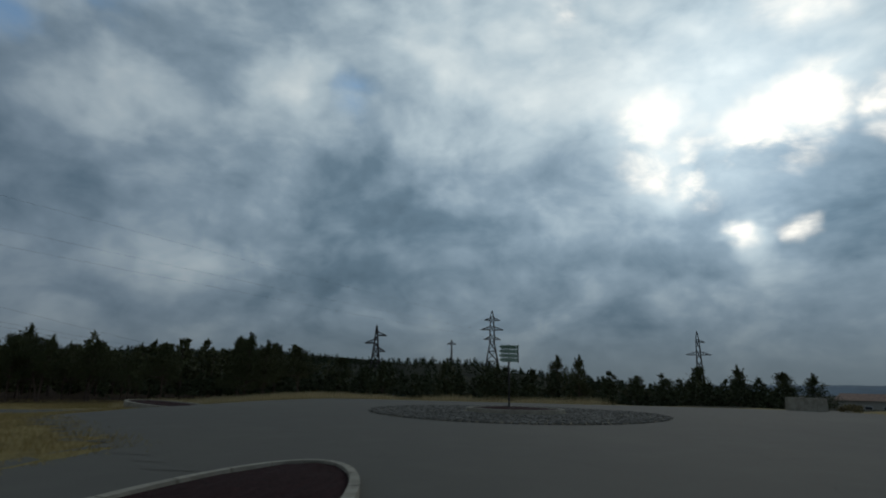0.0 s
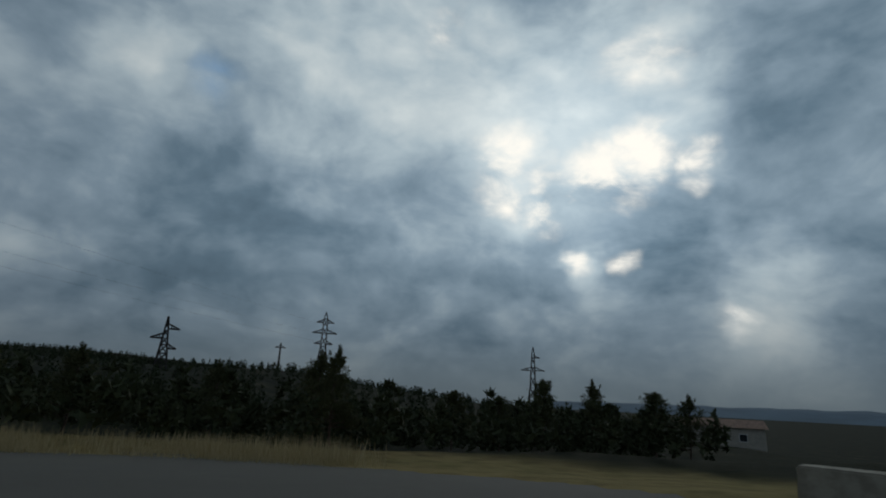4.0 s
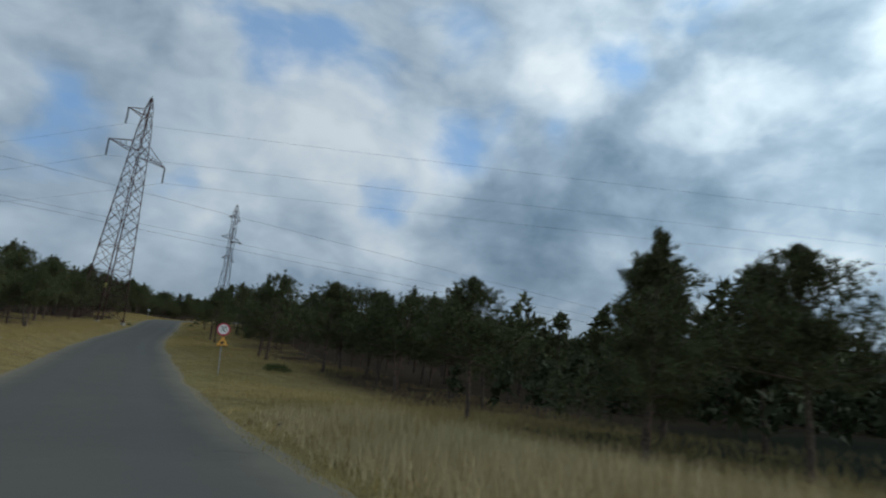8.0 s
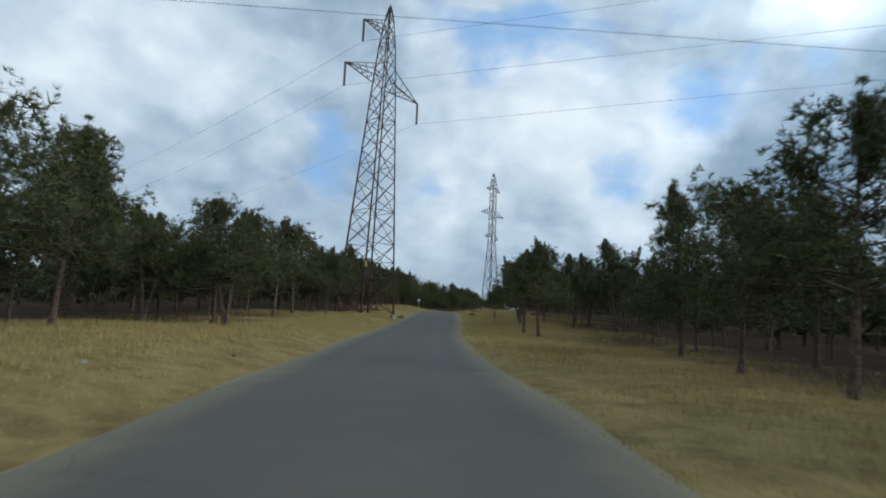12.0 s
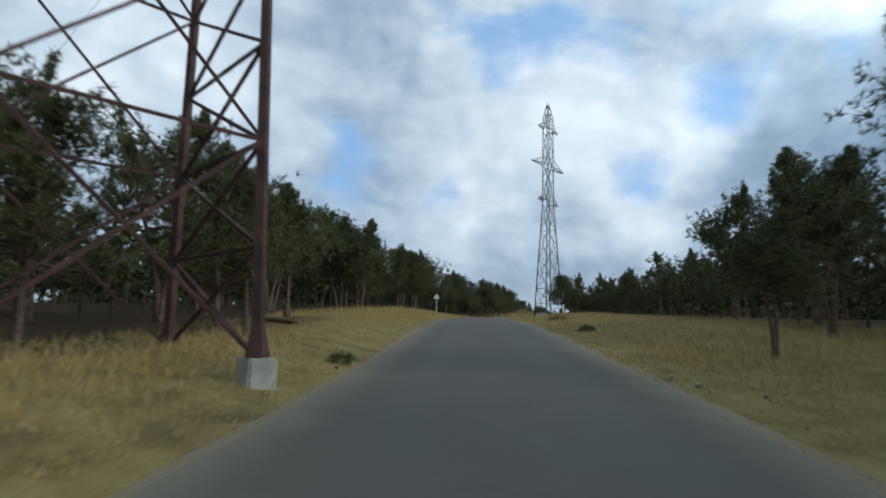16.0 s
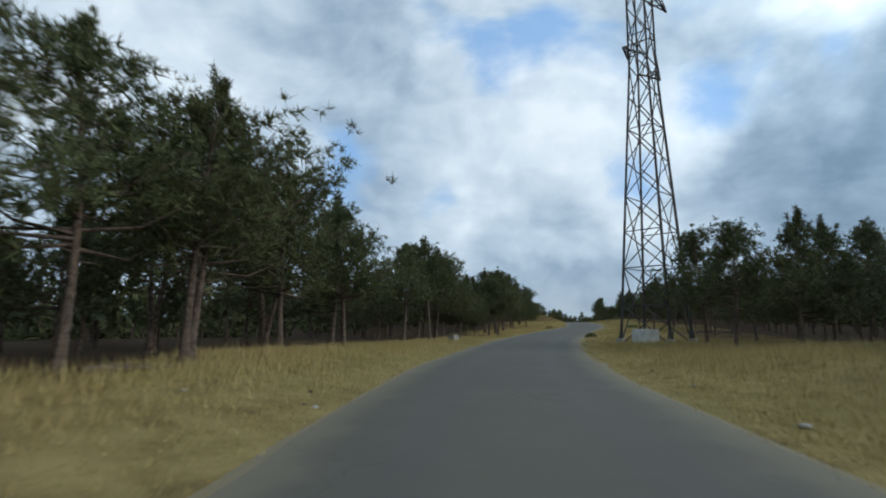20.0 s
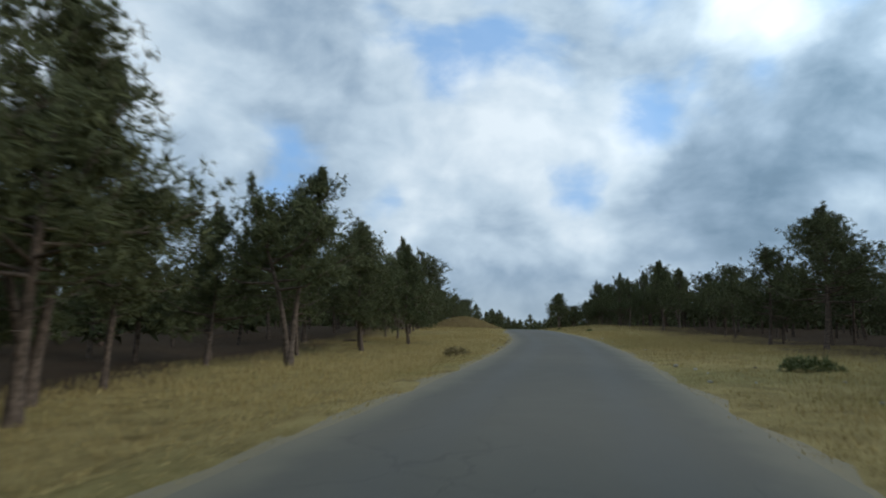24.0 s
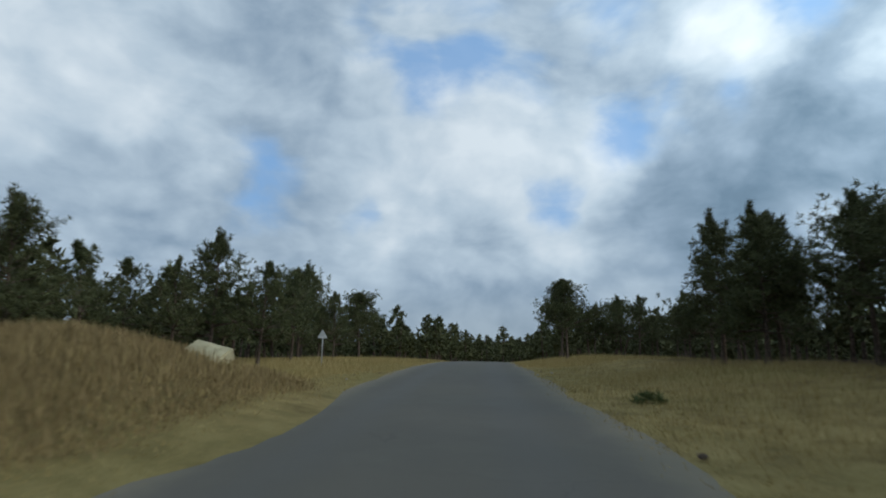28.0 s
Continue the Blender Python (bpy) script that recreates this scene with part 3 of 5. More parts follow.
# ---- pylons ----
def lattice(name, at, tall, widths, panels, arms, mat, label, rz, foot=0.5, plate=False, leg=0.125, thin=0.052, strings=True, lean=(0.0, 0.0), arm_turn=0.0):
    """A steel lattice tower. widths: (height share, side); arms: (height, reach, side)."""
    tower = thing(name, at, label, "pylon", "power line towers", rz)
    hs, ws = [w[0] * tall for w in widths], [w[1] / 2 for w in widths]

    def corner(k, z):
        r = np.interp(z, hs, ws)
        return Vector(((1, -1, -1, 1)[k] * r + lean[0] * z / tall, (1, 1, -1, -1)[k] * r + lean[1] * z / tall, z))
    zs = [0.0]
    while zs[-1] < tall * 0.985 and len(zs) < panels + 1:
        zs.append(tall * (1 - (1 - len(zs) / panels) ** 1.18))
    for k in range(4):
        soup = Soup()
        cuts = sorted(set([0.0] + hs))
        for a, b in zip(cuts, cuts[1:]):
            if b - a > 0.01:
                soup.beam(corner(k, a), corner(k, b), leg * (1.1 - 0.5 * a / tall), leg * (1.1 - 0.5 * b / tall))
        part("leg", soup.mesh("leg", mat), tower)
        j = (k + 1) % 4
        cuts = zs if k % 2 else zs[:1] + zs[2::2]
        for n, (a, b) in enumerate(zip(cuts, cuts[1:])):
            bars = [(corner(k, a), corner(j, b)), (corner(j, a), corner(k, b))]
            if n % 3 == 2 or n < 2:
                bars.append((corner(k, b), corner(j, b)))
            for p, q in bars:
                part("brace", Soup().beam(p, q, thin).mesh("brace", mat), tower)
        if foot:
            soup = Soup().box((-0.20, -0.20, -0.9), (0.20, 0.20, foot))
            part("shoe", Soup().beam(corner(k, foot), corner(k, foot + 0.42), leg * 2.1, leg * 1.15).mesh("shoe", mat), tower)
            part("footing", soup.mesh("footing", CONCRETE, bevel=0.03), tower, "grey concrete footing", Matrix.Translation(corner(k, 0)))
    for z, reach, side in arms:
        soup = Soup()
        r = float(np.interp(z, hs, ws))
        mid = Vector((lean[0] * z / tall, lean[1] * z / tall, 0))
        tip = Vector((side * reach * math.cos(arm_turn), side * reach * math.sin(arm_turn), z)) + mid
        rise = 0.18 * reach + 0.5
        for e in (1, -1):
            root, over, other = (mid + Vector((side * r, f * r, h)) for f, h in ((e, z), (e, z + rise), (-e, z)))
            soup.beam(root, tip, thin * 1.4)
            soup.beam(over, tip, thin * 1.2)
            for n in range(1, 5):
                t0, t1 = n / 5, (n + 0.5) / 5
                low = root.lerp(tip, t0)
                soup.beam(low, over.lerp(tip, t1), thin * 0.7)
                soup.beam(low, other.lerp(tip, t1), thin * 0.7)
        part("cross_arm", soup.mesh("cross_arm", mat), tower)
        if strings:
            soup = Soup()
            soup.tube([tip - Vector((0, 0, d)) for d in np.linspace(0, 2.0, 27)], [0.05 if n % 2 else 0.12 for n in range(27)], 8)
            part("insulator", soup.mesh("insulator", WIRE, True), tower, "dark insulator string")
    soup = Soup().beam((lean[0], lean[1], tall - 0.1), (lean[0], lean[1], tall + 0.3), 0.12, 0.05)
    part("peak", soup.mesh("peak", mat), tower)
    if plate:
        c = corner(0, 4.0)
        soup = Soup().box((-0.28, -0.02, -0.24), (0.28, 0.02, 0.24))
        part("warning_plate", soup.mesh("warning_plate", material("yellow_plate", plain((0.62, 0.50, 0.14), 0.6))), tower, "yellow warning plate", Matrix.Translation(c + Vector((0.05, 0.05, 0))) @ Euler((0, 0, 1.2)).to_matrix().to_4x4())
    return tower


ARM = math.atan2(-0.66, 0.75)
TURN_D, LEAN_D = 0.14, Matrix.Rotation(-ARM, 2) @ Vector((-0.7, 0.6))
ARMS_D = [(20.4, 4.75, 1), (20.1, 4.8, -1), (25.0, 3.1, 1)]
TOWER_D = lattice("power_pylon", (-83.05, 15.4, 0.74), 27.7, [(0, 3.4), (0.74, 1.42), (0.86, 1.05), (0.95, 0.6), (1, 0.15)], 22,
                  ARMS_D, RUST, "tall rust-red lattice power pylon on concrete footings", ARM, 0.02, True, lean=LEAN_D, arm_turn=TURN_D)
Z_E = height(-148.6, 28.55)
TOWER_E = lattice("power_pylon", (-148.6, 28.55, Z_E), 28.6, [(0, 2.6), (0.52, 1.05), (0.93, 0.95), (1, 0.2)], 17,
                  [(25.2, 2.2, 1), (25.0, 2.2, -1), (20.2, 3.6, 1), (19.8, 3.6, -1), (15.4, 2.2, 1), (15.0, 2.2, -1)], STEEL, "slender dark lattice power pylon beside the road", ARM, 0.3, strings=False)
FAR_TOWERS = [(-37.4, 143.0, 15.6, [(0, 2.4), (0.5, 1.2), (1, 0.2)], [(0.78, 2.6, 1), (0.6, 2.8, -1), (0.42, 2.4, 1)], 0.3),
              (-11.7, 231.2, 31.0, [(0, 6.0), (0.45, 2.0), (0.9, 1.4), (1, 0.2)], [(0.84, 3.2, 1), (0.84, 3.2, -1), (0.68, 4.6, 1), (0.68, 4.6, -1), (0.52, 3.4, 1), (0.52, 3.4, -1)], 0.1),
              (77.5, 262.0, 26.0, [(0, 6.0), (0.5, 2.2), (0.9, 1.2), (1, 0.2)], [(0.86, 3.0, 1), (0.70, 5.2, 1), (0.70, 5.2, -1)], -0.2),
              (-35.1, 285.8, 23.0, [(0, 0.8), (1, 0.4)], [(0.86, 2.4, 1), (0.86, 2.4, -1)], 0.2)]
for fx, fy, top, widths, arms, rz in FAR_TOWERS:
    fz = height(fx, fy) - 0.5
    lattice("power_pylon", (fx, fy, fz), top - fz, widths, 14, [(a * (top - fz), r, s) for a, r, s in arms], STEEL, "distant grey lattice power pylon on a wooded hill", rz, 0, leg=0.34, thin=0.2, strings=False)


def cable(a, b, sag, label="thin dark overhead power cable", w=0.010):
    a, b = Vector(a), Vector(b)
    pts = [a.lerp(b, t) - Vector((0, 0, sag * 4 * t * (1 - t))) for t in np.linspace(0, 1, 33)]
    soup = Soup().tube(pts, [w] * len(pts), 5)
    return tagged(new("power_cable", soup.mesh("power_cable", WIRE, True)), label, "cable", "overhead cables")


def hang(z, reach, side, drop=2.0):
    mid = LEAN_D * (z / 27.7)
    return TOWER_D.matrix_basis @ Vector((side * reach * math.cos(TURN_D) + mid[0], side * reach * math.sin(TURN_D) + mid[1], z - drop))


FAR_Z = height(-11.7, 231.2) - 0.5
for (z, r, s), (share, reach) in zip(ARMS_D, ((0.68, -4.6), (0.52, 3.4), (0.84, -3.2))):
    cable(hang(z, r, s), (-11.7 + reach, 231.2 + 0.1 * reach, FAR_Z + (31.0 - FAR_Z) * share), 0.8)
    cable(hang(z, r, s), (-190 + 6 * s, -130, z - 1), 7.0)
for a, b in (((-48.2, -28, 14.1), (-35.8, 70, 2.7)), ((-48.4, -28, 10.3), (-35.5, 70, 2.4)), ((-47.9, -28, 10.2), (-48.4, 80, 4.3))):
    cable(a, b, 0.2, w=0.006)

# ---- pines ----
def unit(rng, n):
    v = rng.normal(size=(n, 3))
    return v / np.linalg.norm(v, axis=1)[:, None]


def tufts(rng, centres, axes, size, blades, width):
    """Brushes of needles round each centre: thin blades that fan out along the twig's axis."""
    n = len(centres)
    d = unit(rng, n * blades).reshape(n, blades, 3) + axes[:, None] * 0.75
    d /= np.linalg.norm(d, axis=2)[..., None]
    s = np.cross(d, unit(rng, n * blades).reshape(n, blades, 3))
    s /= np.linalg.norm(s, axis=2)[..., None] + 1e-9
    length = size[:, None, None] * rng.uniform(0.6, 1.15, (n, blades, 1))
    root = centres[:, None] + d * length * 0.05
    a, b = root - s * width * size[:, None, None], root + s * width * size[:, None, None]
    tip = root + d * length
    v = np.stack([a, b, tip], 2).reshape(-1, 3)
    f = np.arange(len(v)).reshape(-1, 3)
    return v, f


def pine_shape(seed, tall=6.5, bare=0.35, wide=1.9, lean=0.3, limbs=44, per=30, blades=11, size=0.18, forked=False, slim=0.06, shoots=7):
    """Verts and faces of one pine: the wood (trunk with limbs) and the needles in soft billows, with upright shoots at the top."""
    rng = np.random.default_rng(seed)
    wood = Soup()
    stems = [(np.zeros(3), lean, rng.uniform(0, 6.28), 1.0)]
    if forked:
        stems.append((np.array([0.12, 0.08, 0]), lean + 0.7, rng.uniform(0, 6.28), 0.86))
    cen, axe, siz = [], [], []
    core, core_axe = [], []
    ph = rng.uniform(0, 6.28, 4)
    for root, tilt, turn, share in stems:
        t = np.linspace(0, 1, 9)
        bend = rng.uniform(-0.3, 0.3, 2)
        px = root[0] + tilt * math.cos(turn) * t ** 1.4 + bend[0] * np.sin(t * 3.0) * 0.5
        py = root[1] + tilt * math.sin(turn) * t ** 1.4 + bend[1] * np.sin(t * 3.0) * 0.5
        pz = t * tall * share * 0.90 - 0.15
        stem = np.stack([px, py, pz], 1)
        wood.tube([tuple(p) for p in stem], [0.108 * (1 - 0.86 * k) * tall / 6.5 + (0.045 if k == 0 else 0) for k in t], 7)
        count = limbs if share == 1.0 else limbs // 2

        def foliage(q, e, d, reach, n, up):
            # dense tufts of needles in clumps along the outer limb
            c = max(3, n // 2)
            s = np.repeat(rng.uniform(0.28, 1.0, c) ** 0.75, 4)
            spread = 0.12 + 0.17 * reach
            off = np.repeat(np.clip(rng.normal(size=(c, 3)), -1.5, 1.5), 4, 0) * np.array([spread, spread, spread * 0.62]) * (0.5 + 0.5 * s[:, None])
            off += np.clip(rng.normal(size=(4 * c, 3)), -1.6, 1.6) * 0.075
            cen.append(q + (e - q) * s[:, None] + off)
            axe.append(np.tile(d * 0.45 + np.array([0, 0, 0.6]), (4 * c, 1)))
            siz.append(size * rng.uniform(0.7, 1.25, 4 * c) * (1.0 - 0.2 * up))
            m = max(2, n // 4)
            core.append(q + (e - q) * rng.uniform(0.45, 0.95, m)[:, None] + rng.normal(size=(m, 3)) * spread * 0.5)
            core_axe.append(np.tile(d, (m, 1)))

        for k in range(count):
            h = bare + (0.97 - bare) * ((k + rng.uniform(0, 1)) / count) ** 1.08
            q = np.array([np.interp(h, t, stem[:, c]) for c in range(3)])
            up = (h - bare) / (1 - bare)
            a = rng.uniform(0, 6.28)
            lobe = 1 + 0.26 * math.sin(2 * a + ph[0]) + 0.20 * math.sin(3 * a + ph[1] + 4 * up) + 0.12 * math.sin(9 * up + ph[2])
            reach = wide * 1.08 * lobe * (0.62 + 0.5 * math.sin(min(1, up * 1.5 + 0.2) * 2.2)) * (1 - up) ** 0.78 * rng.uniform(0.65, 1.15) + 0.14
            rise = 0.10 + 0.85 * up + rng.uniform(-0.18, 0.2)
            d = np.array([math.cos(a), math.sin(a), rise])
            d /= np.linalg.norm(d)
            m = q + d * reach * 0.55 + np.array([0, 0, -0.05 * reach])
            e = q + d * reach + np.array([0, 0, 0.14 * reach])
            wood.tube([tuple(q), tuple(m), tuple(e)], [0.036 * (1.2 - up), 0.022 * (1.2 - up), 0.007], 4)
            foliage(q, e, d, reach, max(4, int(per * (0.3 + reach / wide))), up)
        for k in range(4):
            # dead bare twigs under the crown
            h = bare * rng.uniform(0.55, 1.0)
            q = np.array([np.interp(h, t, stem[:, c]) for c in range(3)])
            a, reach = rng.uniform(0, 6.28), rng.uniform(0.3, 0.9)
            wood.tube([tuple(q), tuple(q + np.array([math.cos(a), math.sin(a), rng.uniform(-0.1, 0.5)]) * reach)], [0.016, 0.005], 4)
        for k in range(shoots if share == 1.0 else shoots // 2):
            # upright shoots that stick out of the top
            h = rng.uniform(0.72, 1.0)
            q = np.array([np.interp(h, t, stem[:, c]) for c in range(3)])
            a = rng.uniform(0, 6.28)
            out = (1 - h) * 3.2 * rng.uniform(0.3, 1.0) + 0.08
            d = np.array([math.cos(a) * out, math.sin(a) * out, rng.uniform(0.55, 1.0) + 0.9 * out])
            e = q + d * rng.uniform(0.7, 1.0)
            wood.tube([tuple(q), tuple((q + e) / 2), tuple(e)], [0.02, 0.014, 0.006], 4)
            n = rng.integers(9, 16)
            s = np.sort(rng.uniform(0.15, 1.0, n))
            s = np.repeat(s, 4)
            cen.append(q + (e - q) * s[:, None] + np.clip(rng.normal(size=(4 * n, 3)), -1.5, 1.5) * 0.055)
            axe.append(np.tile(d * 0.7, (4 * n, 1)))
            siz.append(size * rng.uniform(0.75, 1.05, 4 * n))
    v, f = tufts(rng, np.concatenate(cen), np.concatenate(axe), np.concatenate(siz), blades, slim)
    # the denser inside of the billows
    inner = np.concatenate(core)
    v2, f2 = tufts(rng, inner, np.concatenate(core_axe), np.full(len(inner), 0.32), 9, 0.075)
    return wood, np.concatenate([v, v2]), np.concatenate([f, f2 + len(v)])


PINE_KINDS = []
for n, (bare, wide, lean, limbs, forked) in enumerate([(0.40, 2.1, 0.3, 44, False), (0.47, 1.9, 0.5, 40, False), (0.34, 2.3, 0.2, 48, False), (0.50, 1.8, 0.7, 32, True),
                                                       (0.43, 1.7, 0.25, 42, False), (0.26, 1.8, 0.15, 46, False), (0.47, 2.1, 0.55, 34, True), (0.38, 2.2, 0.4, 46, False)]):
    wood, v, f = pine_shape(11 + n, 6.5, bare - 0.02, wide, lean, limbs, forked=forked)
    PINE_KINDS.append((wood.mesh("pine_trunk", BARK, True), mesh("pine_crown", v, f, NEEDLES)))
for n, (bare, wide, limbs) in enumerate([(0.30, 2.2, 36), (0.36, 2.0, 34), (0.26, 2.3, 38), (0.34, 1.9, 34)]):
    wood, v, f = pine_shape(41 + n, 6.5, bare, wide, 0.4, limbs, per=15, blades=8, size=0.25, slim=0.085, shoots=5)
    PINE_KINDS.append((wood.mesh("pine_trunk", BARK, True), mesh("pine_crown", v, f, NEEDLES)))
PLACED = []


def pine(x, y, tall, kind, label="dark green pine with a bare lower trunk in dry grass", rz=0.0):
    z = height(x, y)
    tree = thing("pine_tree", (x, y, z - 0.05), label, "tree", "pines along the road", rz, tall / 6.5)
    part("trunk", PINE_KINDS[kind][0], tree)
    part("crown", PINE_KINDS[kind][1], tree)
    PLACED.append((x, y))
    return tree


SOUTH_PINES_1 = [(-37.9, 15.8, 5.0), (-40.5, 14.6, 5.5), (-45.9, 10.9, 6.3), (-47.6, 13.3, 5.9), (-50.9, 13.0, 5.8), (-56.6, 15.2, 4.5), (-57.2, 11.7, 4.8), (-59.8, 6.8, 7.4), (-60.0, 13.2, 6.0), (-63.9, 5.4, 6.6), (-68.6, 12.7, 6.3), (-73.7, 9.1, 7.2), (-74.5, 12.0, 6.3), (-76.6, 12.7, 6.2), (-77.3, 7.1, 7.6), (-85.5, 12.5, 5.2), (-85.9, 10.2, 6.9), (-87.6, 15.7, 4.0), (-91.1, 13.3, 5.6), (-91.5, 11.4, 6.9), (-95.0, 13.8, 4.9), (-100.5, 10.9, 5.9), (-102.7, 10.2, 5.8), (-106.4, 9.2, 7.3), (-109.2, 10.7, 6.8), (-110.3, 12.7, 5.2), (-112.3, 11.4, 5.9), (-115.5, 11.5, 4.2)]
SOUTH_PINES_2 = [(-119.8, 11.2, 4.5), (-120.7, 13.5, 5.4), (-121.0, 7.9, 6.5), (-122.2, 14.5, 5.5), (-122.8, 11.3, 6.0), (-126.0, 7.2, 6.2), (-127.5, 12.9, 6.5), (-129.9, 13.7, 6.3), (-133.8, 11.6, 7.4), (-137.1, 13.0, 6.8), (-137.2, 8.4, 7.1), (-140.2, 11.2, 7.4), (-141.2, 14.1, 6.0), (-144.9, 12.5, 7.4), (-150.0, 15.2, 6.1), (-153.7, 16.3, 6.7), (-157.3, 16.3, 6.6), (-160.6, 14.7, 6.0), (-161.8, 17.4, 5.2), (-163.9, 18.5, 4.0), (-172.1, 21.0, 5.9), (-177.4, 21.1, 6.2), (-178.9, 17.1, 5.8), (-181.4, 18.8, 5.6), (-186.9, 19.0, 5.8), (-193.9, 23.4, 6.0), (-195.8, 23.1, 6.8)]
SOUTH_PINES_3 = [(-198.3, 25.4, 5.5), (-199.8, 17.2, 7.7), (-203.0, 22.1, 5.4), (-206.5, 25.6, 6.5), (-206.6, 21.9, 4.5), (-207.0, 19.9, 5.9), (-210.2, 25.3, 5.8), (-216.0, 24.2, 6.6), (-220.0, 25.3, 6.9), (-223.0, 23.6, 7.8), (-228.3, 21.6, 7.4), (-234.3, 21.0, 7.4), (-235.0, 25.4, 5.5), (-244.9, 27.3, 6.4), (-257.2, 29.0, 6.7), (-262.7, 32.6, 5.7), (-264.9, 29.8, 7.1)]
NORTH_PINES_1 = [(-19.3, 34.0, 3.1), (-30.3, 36.6, 4.5), (-32.6, 35.0, 4.7), (-33.5, 38.1, 4.3), (-34.8, 34.8, 4.9), (-36.2, 38.0, 5.1), (-38.5, 38.4, 5.2), (-39.4, 40.2, 6.0), (-39.5, 33.1, 5.4), (-39.9, 35.6, 5.3), (-41.7, 34.5, 5.3), (-47.0, 30.8, 6.0), (-50.7, 30.6, 5.2), (-53.8, 34.3, 5.7), (-55.7, 31.1, 6.2), (-62.8, 37.7, 6.9), (-66.8, 27.8, 5.4), (-70.3, 27.4, 4.9), (-73.0, 33.5, 6.5), (-76.3, 31.5, 5.6), (-77.8, 32.8, 5.7), (-78.2, 27.9, 5.6), (-82.4, 30.2, 6.5), (-84.2, 28.3, 6.3), (-87.8, 26.5, 3.2), (-90.7, 29.3, 5.1), (-95.3, 31.5, 6.6), (-98.6, 30.4, 5.5), (-127.6, 33.1, 4.1), (-132.3, 41.1, 7.0)]
NORTH_PINES_2 = [(-139.6, 30.9, 5.1), (-141.9, 29.6, 5.4), (-143.2, 34.1, 5.7), (-145.5, 29.9, 5.7), (-146.6, 37.7, 6.1), (-148.2, 42.1, 6.8), (-168.2, 34.1, 4.8), (-175.9, 42.2, 6.9), (-190.6, 42.9, 6.2), (-195.0, 46.3, 7.0), (-196.7, 44.3, 5.6), (-211.7, 49.2, 4.7), (-214.7, 46.3, 5.3), (-217.9, 49.0, 5.7), (-220.4, 55.4, 6.7), (-220.5, 53.1, 5.9), (-221.4, 45.8, 4.9), (-226.3, 46.7, 5.8), (-228.5, 52.1, 7.4), (-231.2, 48.1, 4.3), (-231.4, 53.3, 7.7), (-234.3, 49.8, 5.4), (-234.9, 53.1, 7.0), (-236.0, 47.6, 5.5), (-237.4, 49.1, 5.9), (-239.7, 48.3, 6.3), (-254.5, 46.5, 5.8), (-271.3, 56.0, 6.1)]
TREE_ROWS = [SOUTH_PINES_1, SOUTH_PINES_2, SOUTH_PINES_3, NORTH_PINES_1, NORTH_PINES_2]
ROUND_PINES = [(3.7, 38.1, 3.3), (2.6, 44.1, 4.3), (-16.8, 37.4, 4.1), (-14.1, 43.3, 3.3), (-5.3, 40.4, 3.2), (15.7, 54.0, 5.0), (19.8, 55.7, 4.8), (21.6, 51.0, 4.4), (-15.9, 33.6, 3.8), (-14.0, 34.6, 3.5), (-22.7, 33.8, 4.2), (-18.1, 35.6, 4.6), (-19.6, 37.5, 4.3), (24.5, 52.5, 4.2), (17.6, 50.2, 3.6), (-9.5, 38.6, 2.6), (9.0, 47.0, 3.4), (12.2, 50.5, 3.5), (-2.0, 46.0, 4.0)]
EXTRA_PINES = [(-163.2, 16.4, 6.3), (-164.9, 15.6, 7.4), (-163.0, 17.7, 4.5), (-166.4, 16.2, 6.8), (-164.6, 18.8, 3.7), (-170.1, 17.9, 4.4), (-177.8, 17.4, 6.0), (-171.8, 20.0, 5.9), (-171.1, 20.9, 5.4), (-186.6, 21.9, 7.3), (-78.0, 13.4, 5.0), (-79.4, 12.0, 5.4), (-84.6, 13.2, 4.7), (-263.8, 48.7, 7.1), (-264.2, 51.6, 4.7), (-263.9, 53.7, 5.3), (-264.0, 56.3, 4.0), (-265.0, 32.4, 5.9), (-265.1, 27.7, 8.0), (-197.5, 19.9, 8.3), (-200.6, 17.2, 7.8), (-208.2, 24.9, 7.1), (-167.4, 17.7, 4.5), (-175.9, 20.7, 6.8), (-177.6, 19.7, 6.8), (-213.4, 23.8, 5.2)]
rng = random.Random(5)
for group in TREE_ROWS:
    for x, y, h in group:
        if h < 3.2 or abs(float(nearest(np.array([x]), np.array([y]))[2][0])) < 5.0 or any(math.hypot(x - e[0], y - e[1]) < 2.2 for e in EXTRA_PINES + [(-105.8, 13.95), (-106.3, 12.7)]):
            continue
        pine(x, y, h, rng.choice((0, 1, 3, 6)) if group is NORTH_PINES_1 and x < -60 else rng.randrange(8), rz=rng.uniform(0, 6.28))
for x, y, h in EXTRA_PINES:
    pine(x, y, h, rng.randrange(8), rz=rng.uniform(0, 6.28))
for x, y, h, kind in ((-105.8, 13.95, 5.3, 3), (-106.3, 12.7, 5.6, 6)):
    pine(x, y, h, kind, "open-crowned pine with two leaning grey trunks at the wood's edge", kind * 0.7)
for x, y, h in ROUND_PINES:
    pine(x, y, h, rng.choice((4, 5)), "small dark green pine on the slope behind the roundabout", rng.uniform(0, 6.28))


